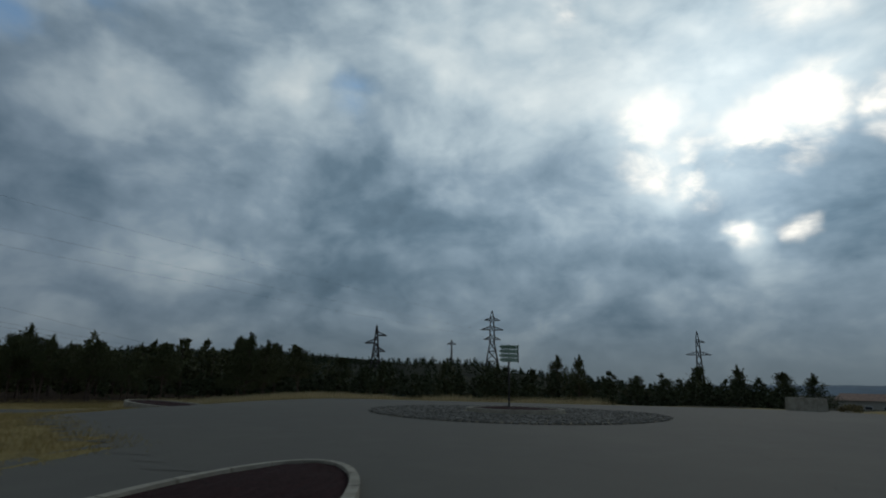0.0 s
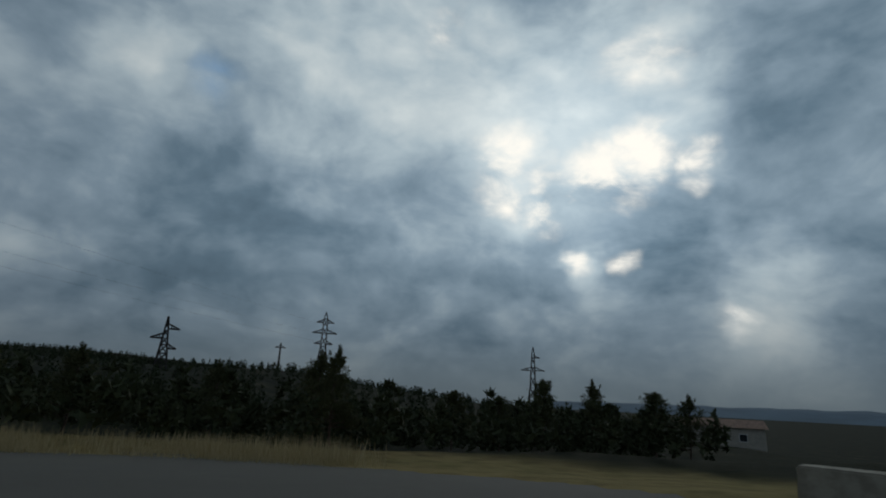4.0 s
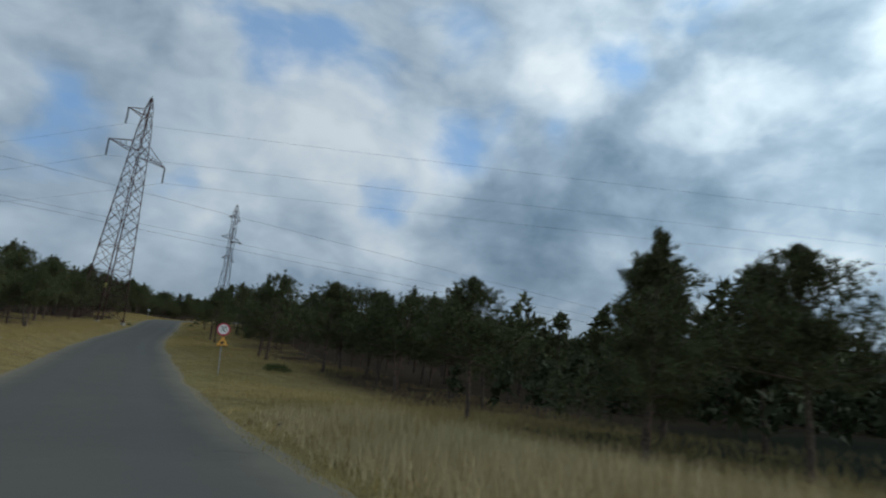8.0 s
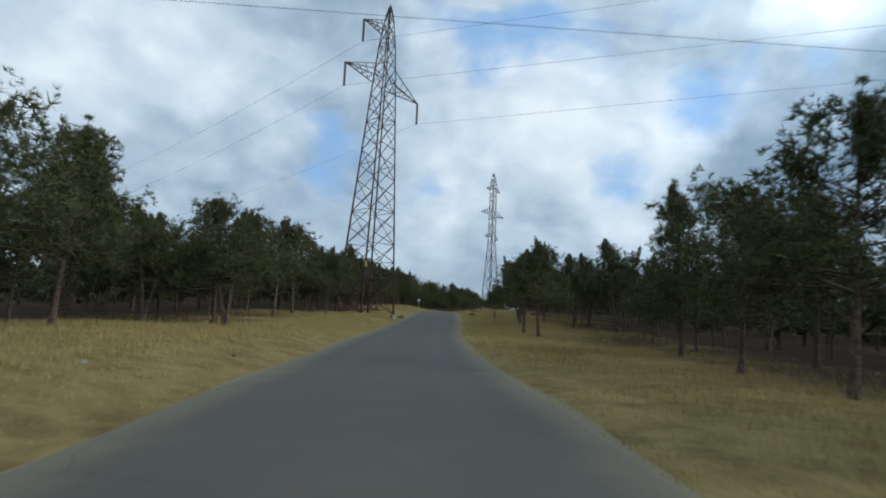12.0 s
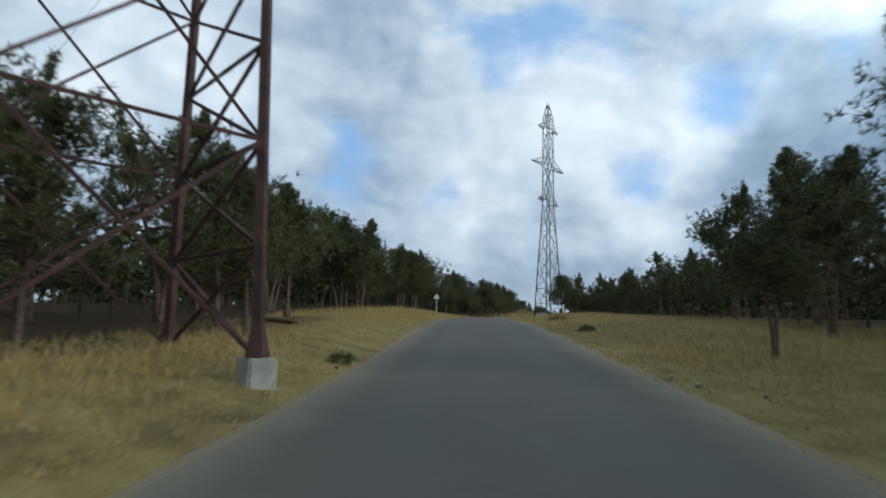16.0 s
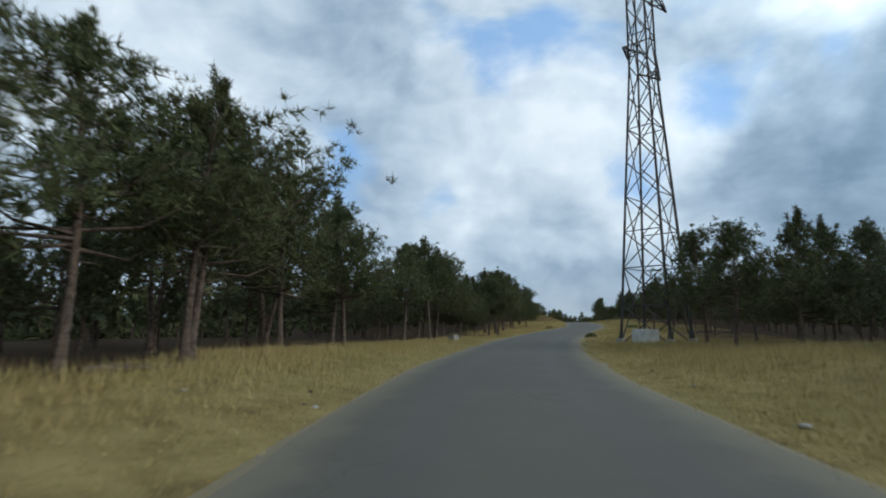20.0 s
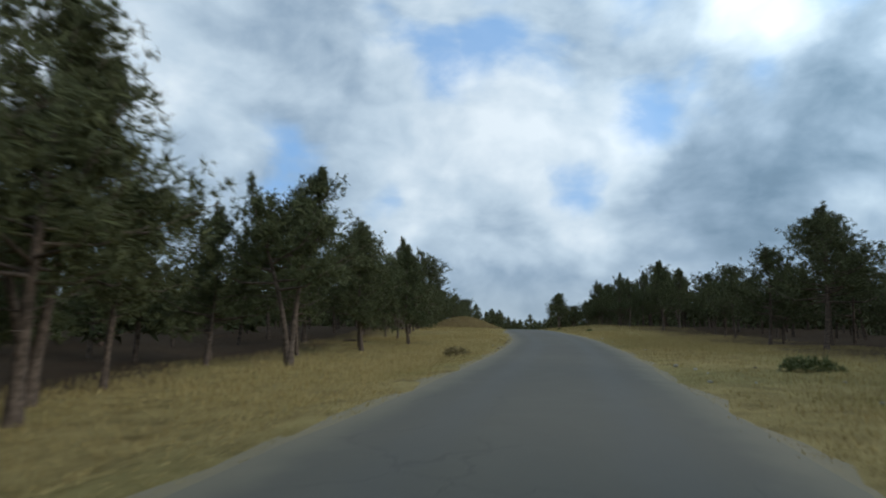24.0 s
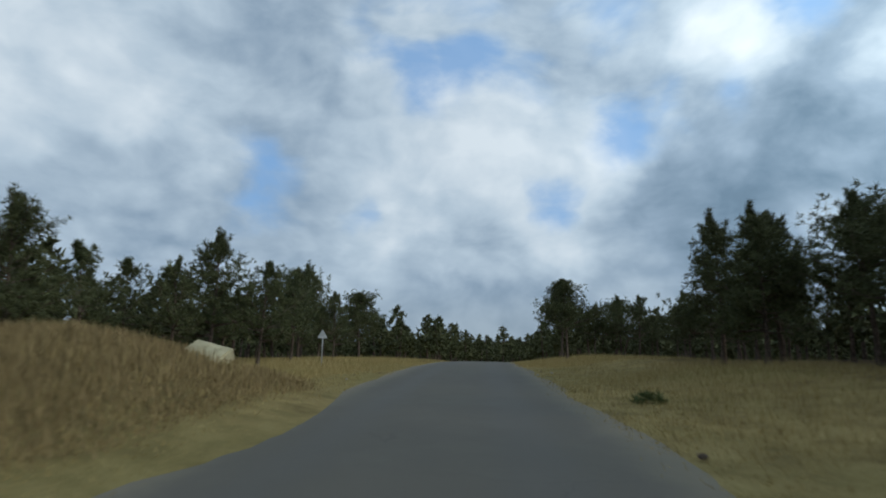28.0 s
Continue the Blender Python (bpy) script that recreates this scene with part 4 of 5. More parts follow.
def wood_points(count, gap, accept, box, seed):
    r = np.random.default_rng(seed)
    cand = np.stack([r.uniform(box[0], box[1], count), r.uniform(box[2], box[3], count)], 1)
    ok = accept(cand[:, 0], cand[:, 1])
    out, cells = [], {}
    for p in [tuple(q) for q in PLACED]:
        cells.setdefault((int(p[0] // gap), int(p[1] // gap)), []).append(p)
    for p, good in zip(cand, ok):
        if not good:
            continue
        cx, cy = int(p[0] // gap), int(p[1] // gap)
        near = [q for i in (-1, 0, 1) for j in (-1, 0, 1) for q in cells.get((cx + i, cy + j), ())]
        if all((q[0] - p[0]) ** 2 + (q[1] - p[1]) ** 2 > gap * gap for q in near):
            cells.setdefault((cx, cy), []).append(tuple(p))
            out.append((float(p[0]), float(p[1])))
    return out


def front(x, y):
    """Where the second and third rows of the wood stand."""
    _, dist, side = nearest(x, y)
    south = (side < -9.0) & (side > -14) & (x < -34)
    north = (side > 11.5) & (side < 17) & (x < -24)
    return south | north


def deep(x, y):
    _, dist, side = nearest(x, y)
    south = (side < -12.5) & (side > -40) & (x < -30)
    north = (side > 16.0) & (side < 42) & (x < -22)
    beyond = (x < -268) & (dist > 4.0) | (x < -285)
    return south | north | beyond


rows = wood_points(5200, 2.3, front, (-262, -24, -30, 80), 3)
rng.shuffle(rows)
for x, y in rows[:250]:
    pine(x, y, rng.uniform(3.9, 5.2) if x < -60 else rng.uniform(2.9, 4.0), rng.randrange(8, 12), "dark green pine in a dense roadside wood", rng.uniform(0, 6.28))


def wood_mass(name, points, tall, blades, n_tufts, size, mat, label, seed, with_trunk=True, low=0.28):
    """A far wood: many small pines in one mesh."""
    r = np.random.default_rng(seed)
    pts = np.array(points)
    z = land(pts[:, 0], pts[:, 1])[0]
    cen, axe, siz = [], [], []
    wood = Soup()
    rim = np.abs(nearest(pts[:, 0], pts[:, 1])[2]) > 27
    for (x, y), g, closed in zip(pts, z, rim):
        h = tall * r.uniform(0.7, 1.2)
        t = r.uniform(0.0 if closed else low, 1.0, n_tufts)
        rad = h * 0.36 * (1 - t) ** 0.6 * r.uniform(0.3, 1.1, n_tufts)
        a = r.uniform(0, 6.28, n_tufts)
        cen.append(np.stack([x + rad * np.cos(a), y + rad * np.sin(a), g + t * h * 0.95], 1))
        axe.append(np.tile([0, 0, 0.5], (n_tufts, 1)))
        siz.append(size * h / 6 * r.uniform(0.7, 1.2, n_tufts) * (1.1 - 0.5 * t))
        if with_trunk:
            wood.beam((x, y, g - 0.1), (x + r.uniform(-0.3, 0.3), y + r.uniform(-0.3, 0.3), g + h * 0.8), 0.17, 0.06, 5)
    v, f = tufts(r, np.concatenate(cen), np.concatenate(axe), np.concatenate(siz), blades, 0.26)
    ob = tagged(new(name, mesh(name, v, f, mat)), label, "wood", kind="stuff")
    if with_trunk:
        tagged(new(name + "_trunks", wood.mesh(name + "_trunks", BARK)), "bare pine trunks deep in the wood", "wood", kind="stuff")
    return ob


deep_pts = rows[250:] + wood_points(12000, 2.5, deep, (-340, -22, -50, 110), 4)
wood_mass("pine_wood", deep_pts, 4.7, 6, 84, 0.76, NEEDLES, "dense dark pine wood behind the roadside trees", 8, low=0.22)


def slope(x, y):
    _, dist, side = nearest(x, y)
    return (y > 46) & (dist > 22) & (y < 330) & (x < 70 - 0.1 * y) & (x < 0.50 * y)


def scrubland(x, y):
    _, dist, side = nearest(x, y)
    return (y > 35) & (y < 75) & (x > -30) & (x < 0.46 * y - 1) & (np.hypot(x - 0.5, y - 19) > 16)


hill_pts = wood_points(9000, 3.4, slope, (-150, 75, 46, 330), 6)
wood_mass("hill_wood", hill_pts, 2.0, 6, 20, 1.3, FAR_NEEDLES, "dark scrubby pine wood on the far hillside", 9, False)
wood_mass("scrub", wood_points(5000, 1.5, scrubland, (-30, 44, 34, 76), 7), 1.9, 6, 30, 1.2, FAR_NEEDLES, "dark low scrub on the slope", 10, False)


# ---- grass ----
def grass(name, count, accept, box, low, high, blades, seed, label, mat=STRAW, width=0.012, lean=0.35, spots=None):
    r = np.random.default_rng(seed)
    if spots is None:
        x, y = r.uniform(box[0], box[1], count), r.uniform(box[2], box[3], count)
        keep = accept(x, y, r)
        x, y = x[keep], y[keep]
    else:
        x, y = spots
    z, _, _, edge = land(x, y)
    n = len(x)
    # patches of taller and shorter growth; trampled and short next to the asphalt
    patch = (0.55 + 0.45 * (0.5 + 0.5 * wave(x * 0.8, y * 0.8)) + 0.25 * wave(x * 0.17 + 2, y * 0.21)) * (0.30 + 0.70 * step(edge, 0.1, 2.4))
    h = r.uniform(low, high, (n, blades)) * patch[:, None]
    a = r.uniform(0, 6.28, (n, blades))
    ox, oy = r.normal(0, 0.2, (n, blades)), r.normal(0, 0.2, (n, blades))
    root = np.stack([x[:, None] + ox, y[:, None] + oy, np.repeat(z[:, None], blades, 1) - 0.02], -1)
    bend = lean * h * r.uniform(0.2, 1.3, (n, blades))
    tip = root + np.stack([np.cos(a) * bend, np.sin(a) * bend, h], -1)
    turn = r.uniform(0, 6.28, (n, blades))
    s = np.stack([-np.sin(turn), np.cos(turn), 0 * turn], -1) * (width * r.uniform(0.6, 1.5, (n, blades)))[..., None]
    v = np.stack([root - s, root + s, tip], 2).reshape(-1, 3)
    f = np.arange(len(v)).reshape(-1, 3)
    return tagged(new(name, mesh(name, v, f, mat)), label, "grass", kind="stuff")


def edge_grass(name, count, low, high, blades, seed, label):
    """Short tufts strewn along both sides of the road."""
    r = np.random.default_rng(seed)
    k = r.integers(10, min(len(LINE), 264), count)
    side = r.choice((-1, 1), count) * (HALF + 0.15 + 3.2 * r.uniform(0, 1, count) ** 1.3)
    x = LINE[k, 0] + RIGHT[k, 0] * side + r.uniform(-0.6, 0.6, count) * TANGENT[k, 0]
    y = LINE[k, 1] + RIGHT[k, 1] * side + r.uniform(-0.6, 0.6, count) * TANGENT[k, 1]
    return grass(name, count, None, None, low, high, blades, seed, label, width=0.007, lean=0.7, spots=(x, y))


def verge(near, far):
    def accept(x, y, r):
        _, side, _, edge = land(x, y)
        reach = np.where((side < 0) & (x < -85), 5.6 + 1.0 * wave(x * 0.6, y * 0.6) + 2.0 * step(x, -176, -186) + 3.6 * step(x, -166, -176), far)
        ok = (edge > near) & (edge < reach) & (r.uniform(0, 1, len(x)) < np.clip(1.25 - edge / far, 0.15, 1))
        patch = wave(x * 0.33, y * 0.33) + 0.6 * wave(x * 1.1 + 3, y * 1.1)
        return ok & (r.uniform(0, 1, len(x)) < np.clip(0.62 + 0.5 * patch, 0.12, 1))
    return accept


def along(count, seed, near, far, power):
    """Spots strewn along both sides of the road, denser near it."""
    r = np.random.default_rng(seed)
    k = r.integers(4, 268, count)
    side = r.choice((-1, 1), count) * (HALF + near + (far - near) * r.uniform(0, 1, count) ** power)
    x = LINE[k, 0] + RIGHT[k, 0] * side + r.uniform(-0.6, 0.6, count) * TANGENT[k, 0]
    y = LINE[k, 1] + RIGHT[k, 1] * side + r.uniform(-0.6, 0.6, count) * TANGENT[k, 1]
    keep = verge(near, far)(x, y, r)
    return x[keep], y[keep]


grass("verge_grass", 0, None, None, 0.05, 0.27, 5, 21, "dry golden roadside grass", width=0.0065, lean=0.5, spots=along(420000, 21, 0.10, 12.0, 1.25))
grass("tall_verge_grass", 0, None, None, 0.22, 0.46, 4, 27, "taller dry feathery grass on the verge", width=0.005, lean=0.35, spots=along(60000, 27, 1.5, 9.0, 1.0))


def entry_verge(x, y, r):
    edge = land(x, y)[3]
    return (edge > 0.5) & (edge < 9) & (r.uniform(0, 1, len(x)) < np.clip(0.55 + 0.4 * wave(x * 0.9, y * 0.9), 0.1, 1))


grass("entry_grass", 60000, entry_verge, (-22, -4, -6, 22), 0.06, 0.28, 5, 29, "dry trampled grass beside the entry road", width=0.007, lean=0.5)

OATS = material("pale_oat_grass", needles((0.54, 0.41, 0.21), (0.78, 0.64, 0.38)))


def tall_patch(x, y, r):
    edge = land(x, y)[3]
    patch = wave(x * 0.5, y * 0.5) + 0.9 * wave(x * 3.1 + 2, y * 3.1)
    return (edge > 0.7) & (edge < 3.6 + 0.8 * wave(x * 0.8, y * 0.8)) & (y > 26) & (x > -22) & (x < 5) & (r.uniform(0, 1, len(x)) < np.clip(0.5 + 0.6 * patch, 0.06, 1))


grass("tall_grass", 60000, tall_patch, (-24, 12, 26, 42), 0.24, 0.56, 6, 22, "tall dry oat grass beside the roundabout", mat=OATS, width=0.008, lean=0.3)


def mound_patch(x, y, r):
    d = np.hypot((x - MOUND[0]) / MOUND[2], (y - MOUND[1]) / (MOUND[2] * 0.62))
    return (d < 1.5) & (land(x, y)[3] > 0.5)


STALKS = material("brown_stalks", needles((0.20, 0.135, 0.06), (0.42, 0.30, 0.14)))
grass("mound_grass", 34000, mound_patch, (-237, -219, 23, 36), 0.12, 0.38, 6, 23, "dry brown weeds on the earth mound", mat=STALKS, width=0.009, lean=0.4)


def weedy(x, y, r):
    edge = land(x, y)[3]
    patch = wave(x * 0.9 + 5, y * 0.9) + wave(x * 0.21, y * 0.21 + 2)
    return (edge > 0.1) & (edge < 3.5) & (patch > 0.75)


grass("verge_weeds", 60000, weedy, (-262, 12, 4, 50), 0.03, 0.12, 6, 24, "low green weeds among the dry verge grass", mat=WEEDS, width=0.010, lean=0.9)

edge_grass("short_grass", 30000, 0.03, 0.13, 5, 25, "short trampled dry grass along the road's edge")


# ---- the far distance ----
def distant_ridge():
    """Hills beyond the plain, the haze of distance put into their blue colour."""
    rows = []
    for az in np.arange(-80, -16, 1.0):
        d = direction(az, 0.0)
        k = 0.5 + 0.5 * noise.noise((az * 0.09, 1.7, 0)) + 0.25 * noise.noise((az * 0.4, 4.1, 0))
        top = 22 + 42 * max(0.0, k) * float(step(-az, 17, 34))
        rows.append([(d.x * r, d.y * r, z) for r, z in ((2500, -80), (3050, top * 0.55), (3400, top), (3900, -80))])
    verts = [p for row in rows for p in row]
    faces = [(4 * i + j, 4 * i + 4 + j, 4 * i + 5 + j, 4 * i + 1 + j) for i in range(len(rows) - 1) for j in range(3)]
    tagged(new("backdrop", mesh("backdrop", verts, faces, material("haze_tinted_hills", plain((0.13, 0.185, 0.235), 1.0, 0, 0.12, 0.004)), True)), "distant hills on the horizon, blue haze painted into their colour", "hills", kind="structure")


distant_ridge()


# ---- the roundabout's islands ----
def kerbed_island(name, centre, ax, ay, turn, label, blocks):
    """A bed of dark red mulch inside a ring of kerb stones."""
    z = float(level(centre[0], centre[1])[0])
    island = thing(name, (centre[0], centre[1], z), label, "traffic island", "traffic islands", turn)
    w, tall = 0.13, 0.14
    for k in range(blocks):
        soup = Soup()
        a0, a1 = 2 * math.pi * (k + 0.02) / blocks, 2 * math.pi * (k + 0.98) / blocks
        ring = []
        for a in np.linspace(a0, a1, 4):
            c, s = math.cos(a), math.sin(a)
            ring.append(((ax * c, ay * s), ((ax - w) * c, (ay - w) * s)))
        n = 0
        for (ox, oy), (ix, iy) in ring:
            soup.v += [Vector((ox, oy, -0.12)), Vector((ox * 0.994, oy * 0.994, tall)), Vector((ix, iy, tall)), Vector((ix, iy, -0.12))]
        for j in range(3):
            for e in range(4):
                soup.f.append((j * 4 + e, j * 4 + (e + 1) % 4, j * 4 + 4 + (e + 1) % 4, j * 4 + 4 + e))
        soup.f += [(0, 1, 2, 3), (15, 14, 13, 12)]
        part("kerb_stone", soup.mesh("kerb_stone", KERB), island)
    verts, faces, seg, rings = [], [], 40, 7
    for r in range(rings + 1):
        for s in range(seg):
            a, k = 2 * math.pi * s / seg, r / rings
            x, y = (ax - w) * k * math.cos(a), (ay - w) * k * math.sin(a)
            verts.append((x, y, 0.10 + 0.07 * (1 - k * k) + 0.03 * noise.noise((x * 5, y * 5, ax))))
    for r in range(rings):
        for s in range(seg):
            faces.append((r * seg + s, (r + 1) * seg + s, (r + 1) * seg + (s + 1) % seg, r * seg + (s + 1) % seg))
    part("mulch_bed", mesh("mulch_bed", verts, faces, MULCH), island, "dark red mulch bed")
    return island


kerbed_island("traffic_island", CENTRE, 1.55, 1.55, 0.0, "round island of dark red mulch with a pale kerb", 18)
kerbed_island("traffic_island", (-2.46, 3.62), 1.16, 3.8, 0.05, "long splitter island of dark red mulch with a pale kerb", 22)
kerbed_island("traffic_island", (-13.6, 20.7), 4.6, 1.05, 2.45, "splitter island of dark red mulch at the side road", 22)


def apron():
    """A ring of uneven paving stones round the island."""
    z = float(level(*CENTRE)[0])
    verts, faces, seg = [], [], 64
    for r in (1.5, 3.1, 4.62):
        for s in range(seg):
            a = 2 * math.pi * s / seg
            x, y = CENTRE[0] + r * math.cos(a), CENTRE[1] + r * math.sin(a)
            verts.append((x, y, float(level(x, y)[0]) + 0.022))
    for r in range(2):
        for s in range(seg):
            faces.append((r * seg + s, (r + 1) * seg + s, (r + 1) * seg + (s + 1) % seg, r * seg + (s + 1) % seg))
    bed = tagged(new("stone_apron", mesh("stone_apron", verts, faces, DUST, True)), "ring of uneven grey paving stones round the island", "pavement", kind="structure")
    shapes = []
    rg = random.Random(4)
    for n in range(8):
        soup = Soup()
        k = rg.choice((5, 6, 6, 7))
        ring = [(2 * math.pi * (i + rg.uniform(-0.22, 0.22)) / k, rg.uniform(0.82, 1.06)) for i in range(k)]
        soup.v = [Vector((math.cos(a) * q * 0.105, math.sin(a) * q * 0.105, -0.03)) for a, q in ring] + [Vector((math.cos(a) * q * 0.09, math.sin(a) * q * 0.09, 0.010 + rg.uniform(-0.006, 0.006))) for a, q in ring]
        soup.f = [tuple(range(k, 2 * k))] + [(i, (i + 1) % k, k + (i + 1) % k, k + i) for i in range(k)]
        shapes.append(soup.mesh("paving_stone", STONE))
    rest, built = Soup(), 0
    rad = 1.72
    while rad < 4.6:
        count = int(2 * math.pi * rad / 0.205)
        for i in range(count):
            a = 2 * math.pi * (i + rg.uniform(-0.12, 0.12)) / count + rad * 3.1
            r = rad + rg.uniform(-0.035, 0.035)
            x, y = CENTRE[0] + r * math.cos(a), CENTRE[1] + r * math.sin(a)
            m = Matrix.LocRotScale((x, y, float(level(x, y)[0]) + 0.035), Euler((rg.uniform(-0.04, 0.04), rg.uniform(-0.04, 0.04), rg.uniform(0, 6.28))), (rg.uniform(0.8, 1.15), rg.uniform(0.8, 1.25), 1.0))
            me = rg.choice(shapes)
            if x > CENTRE[0] + 0.6 and y < CENTRE[1] + 3 and built < 300:
                part("paving_stone", me, bed, at=m)
                built += 1
            else:
                n = len(rest.v)
                rest.v += [m @ v.co for v in me.vertices]
                rest.f += [tuple(n + j for j in p.vertices) for p in me.polygons]
        rad += 0.20
    ob = part("paving", mesh("paving", rest.v, rest.f, STONE), bed, "uneven grey paving stones")
    tagged(ob, kind="stuff")


apron()


# ---- signs ----
def words(name, text, size, mat, parent, at, label):
    curve = bpy.data.curves.new(name, "FONT")
    curve.body, curve.size, curve.align_x, curve.align_y, curve.extrude = text, size, "CENTER", "CENTER", 0.002
    temp = bpy.data.objects.new(name, curve)
    scene.collection.objects.link(temp)
    me = bpy.data.meshes.new_from_object(temp.evaluated_get(bpy.context.evaluated_depsgraph_get()))
    bpy.data.objects.remove(temp)
    me.materials.clear()
    me.materials.append(mat)
    return part(name, me, parent, label, at)


def circle(r, n=40):
    return [(r * math.cos(2 * math.pi * k / n), r * math.sin(2 * math.pi * k / n)) for k in range(n)]


def triangle(side, cut=0.05):
    h = side * 0.866
    pts = [Vector((-side / 2, -h / 3)), Vector((side / 2, -h / 3)), Vector((0, 2 * h / 3))]
    out = []
    for k in range(3):
        p, a, b = pts[k], pts[k - 1], pts[(k + 1) % 3]
        for t in (0.0, 0.5, 1.0):
            q = (p + (a - p).normalized() * cut).lerp(p + (b - p).normalized() * cut, t)
            out.append(tuple(q.lerp(p, 0.3 if t == 0.5 else 0)))
    return out


def post(parent, tall, r=0.03, mat=None):
    soup = Soup().tube([(0, 0, -0.4), (0, 0, tall * 0.5), (0, 0, tall)], [r] * 3, 12)
    return part("post", soup.mesh("post", mat or ZINC, True), parent, "grey steel post")


def speed_sign(x, y, rz):
    z = height(x, y)
    sign = thing("speed_limit_sign", (x, y, z), "round red-bordered 30 sign above an amber warning triangle", "road sign", "road signs", rz, ry=-0.04)
    post(sign, 2.07, 0.024)
    up = Matrix.Translation((0, 0, 1.85))
    part("disc", Soup().plate(circle(0.255), -0.045, -0.03).mesh("disc", RED), sign, "red sign border", up)
    part("face", Soup().plate(circle(0.20), -0.049, -0.045).mesh("face", WHITE), sign, "white sign face", up)
    words("number", "30", 0.27, GREEN_BLACK, sign, up @ Matrix.Translation((0, -0.052, 0)) @ Euler((math.pi / 2, 0, 0)).to_matrix().to_4x4() @ Matrix.Diagonal((0.9, 1.15, 1, 1)), "dark number thirty")
    low = Matrix.Translation((0.02, 0, 1.32))
    part("triangle", Soup().plate(triangle(0.54), -0.043, -0.03).mesh("triangle", BLACK), sign, "black-edged triangle", low)
    part("amber_face", Soup().plate(triangle(0.49), -0.047, -0.043).mesh("amber_face", AMBER), sign, "amber triangle face", low)
    blob = [(-0.085, -0.05), (-0.05, -0.062), (0.0, -0.05), (0.055, -0.04), (0.07, 0.0), (0.05, 0.045), (0.0, 0.05), (-0.06, 0.035), (-0.09, 0.0)]
    part("symbol", Soup().plate(blob, -0.050, -0.047).mesh("symbol", BLACK), sign, "dark plain symbol", low)
    words("caption", "CAUTION", 0.075, BLACK, sign, low @ Matrix.Translation((0, -0.050, -0.115)) @ Euler((math.pi / 2, 0, 0)).to_matrix().to_4x4(), "dark caption caution")
    for h in (1.26, 1.78):
        part("clamp", Soup().box((-0.045, -0.03, -0.02), (0.045, 0.032, 0.02)).mesh("clamp", ZINC), sign, at=Matrix.Translation((0, 0, h)))
    return sign


GREEN_BLACK = material("dark_green_paint", plain((0.018, 0.04, 0.028), 0.6, 0, 0.1))
speed_sign(-33.45, 27.75, radians(97))


def triangle_back(x, y, rz, tall=1.62, side=0.62):
    sign = thing("warning_sign", (x, y, height(x, y)), "pale back of a triangular road sign on a post", "road sign", "road signs", rz)
    post(sign, tall - 0.05, 0.028)
    up = Matrix.Translation((0, 0, tall - side * 0.58))
    part("plate", Soup().plate(triangle(side), 0.03, 0.042).mesh("plate", PALE_METAL), sign, "pale grey sign plate", up)
    part("rib", Soup().box((-0.16, -0.012, -0.02), (0.16, 0.03, 0.02)).mesh("rib", ZINC), sign, at=up)
    return sign


PALE_METAL = material("pale_metal", plain((0.55, 0.56, 0.56), 0.55, 0.2, 0.12))
triangle_back(-116.1, 17.1, radians(-86), 1.70, 0.46)
triangle_back(-246.4, 32.2, radians(-92), 1.7, 0.5)


def direction_sign(x, y, rz):
    z = float(level(x, y)[0]) + 0.12
    sign = thing("direction_sign", (x, y, z), "four pale arrow boards with green edges on a dark post", "road sign", "road signs", rz)
    post(sign, 1.55, 0.028, STEEL)
    for k in range(4):
        h = 1.52 + 0.138 * k
        arrow = [(0.30, -0.06), (0.30, 0.06), (-0.24, 0.06), (-0.34, 0.0), (-0.24, -0.06)]
        board = part("arrow_board", Soup().plate(arrow, -0.032, -0.02).mesh("arrow_board", GREEN), sign, "green-edged arrow board", Matrix.Translation((0, 0, h)))
        inner = [(p[0] * 0.955, p[1] * 0.80) for p in arrow]
        part("face", Soup().plate(inner, -0.035, -0.032).mesh("face", PALE_GREEN), board, "pale green face")
        for row in ((0.018, -0.018) if k == 3 else (0.0,)):
            length = (0.40, 0.34, 0.36, 0.44)[k]
            bar = Soup()
            c = -length / 2
            while c < length / 2:
                wide = 0.03 + 0.05 * abs(noise.noise((c * 40, k, row)))
                bar.box((c, -0.037, row - 0.012), (c + wide, -0.035, row + 0.012))
                c += wide + 0.014
            part("lettering", bar.mesh("lettering", GREEN), board, "green bars of lettering")
    part("frame", Soup().beam((0.31, -0.02, 1.42), (0.31, -0.02, 2.02), 0.025).beam((0.0, -0.01, 1.5), (0.0, -0.01, 2.02), 0.03).mesh("frame", STEEL), sign)
    return sign


PALE_GREEN = material("pale_green_face", plain((0.36, 0.46, 0.38), 0.5, 0, 0.08))
direction_sign(-0.4, 18.7, radians(14))


# ---- blocks, boxes, buildings ----
def concrete_block(x, y, size, rz, label, z=None, rx=0.0, ry=0.0, mat=None):
    soup = Soup().box((-size[0] / 2, -size[1] / 2, -0.15), (size[0] / 2, size[1] / 2, size[2]))
    me = soup.mesh("concrete_block", mat or CONCRETE)
    bm = bmesh.new()
    bm.from_mesh(me)
    bmesh.ops.subdivide_edges(bm, edges=bm.edges[:], cuts=4, use_grid_fill=True)
    for v in bm.verts:
        k = noise.noise(v.co * 2.5 + Vector((x, y, 0)))
        v.co += v.normal * 0.03 * k
    bmesh.ops.bevel(bm, geom=[e for e in bm.edges if e.calc_face_angle(0) > 0.8], offset=0.035, segments=2, affect="EDGES")
    bm.to_mesh(me)
    bm.free()
    ob = new("concrete_block", me)
    ob.matrix_basis = Matrix.LocRotScale((x, y, (height(x, y) if z is None else z)), Euler((rx, ry, rz)), None)
    return tagged(ob, label, "concrete block", "concrete blocks")


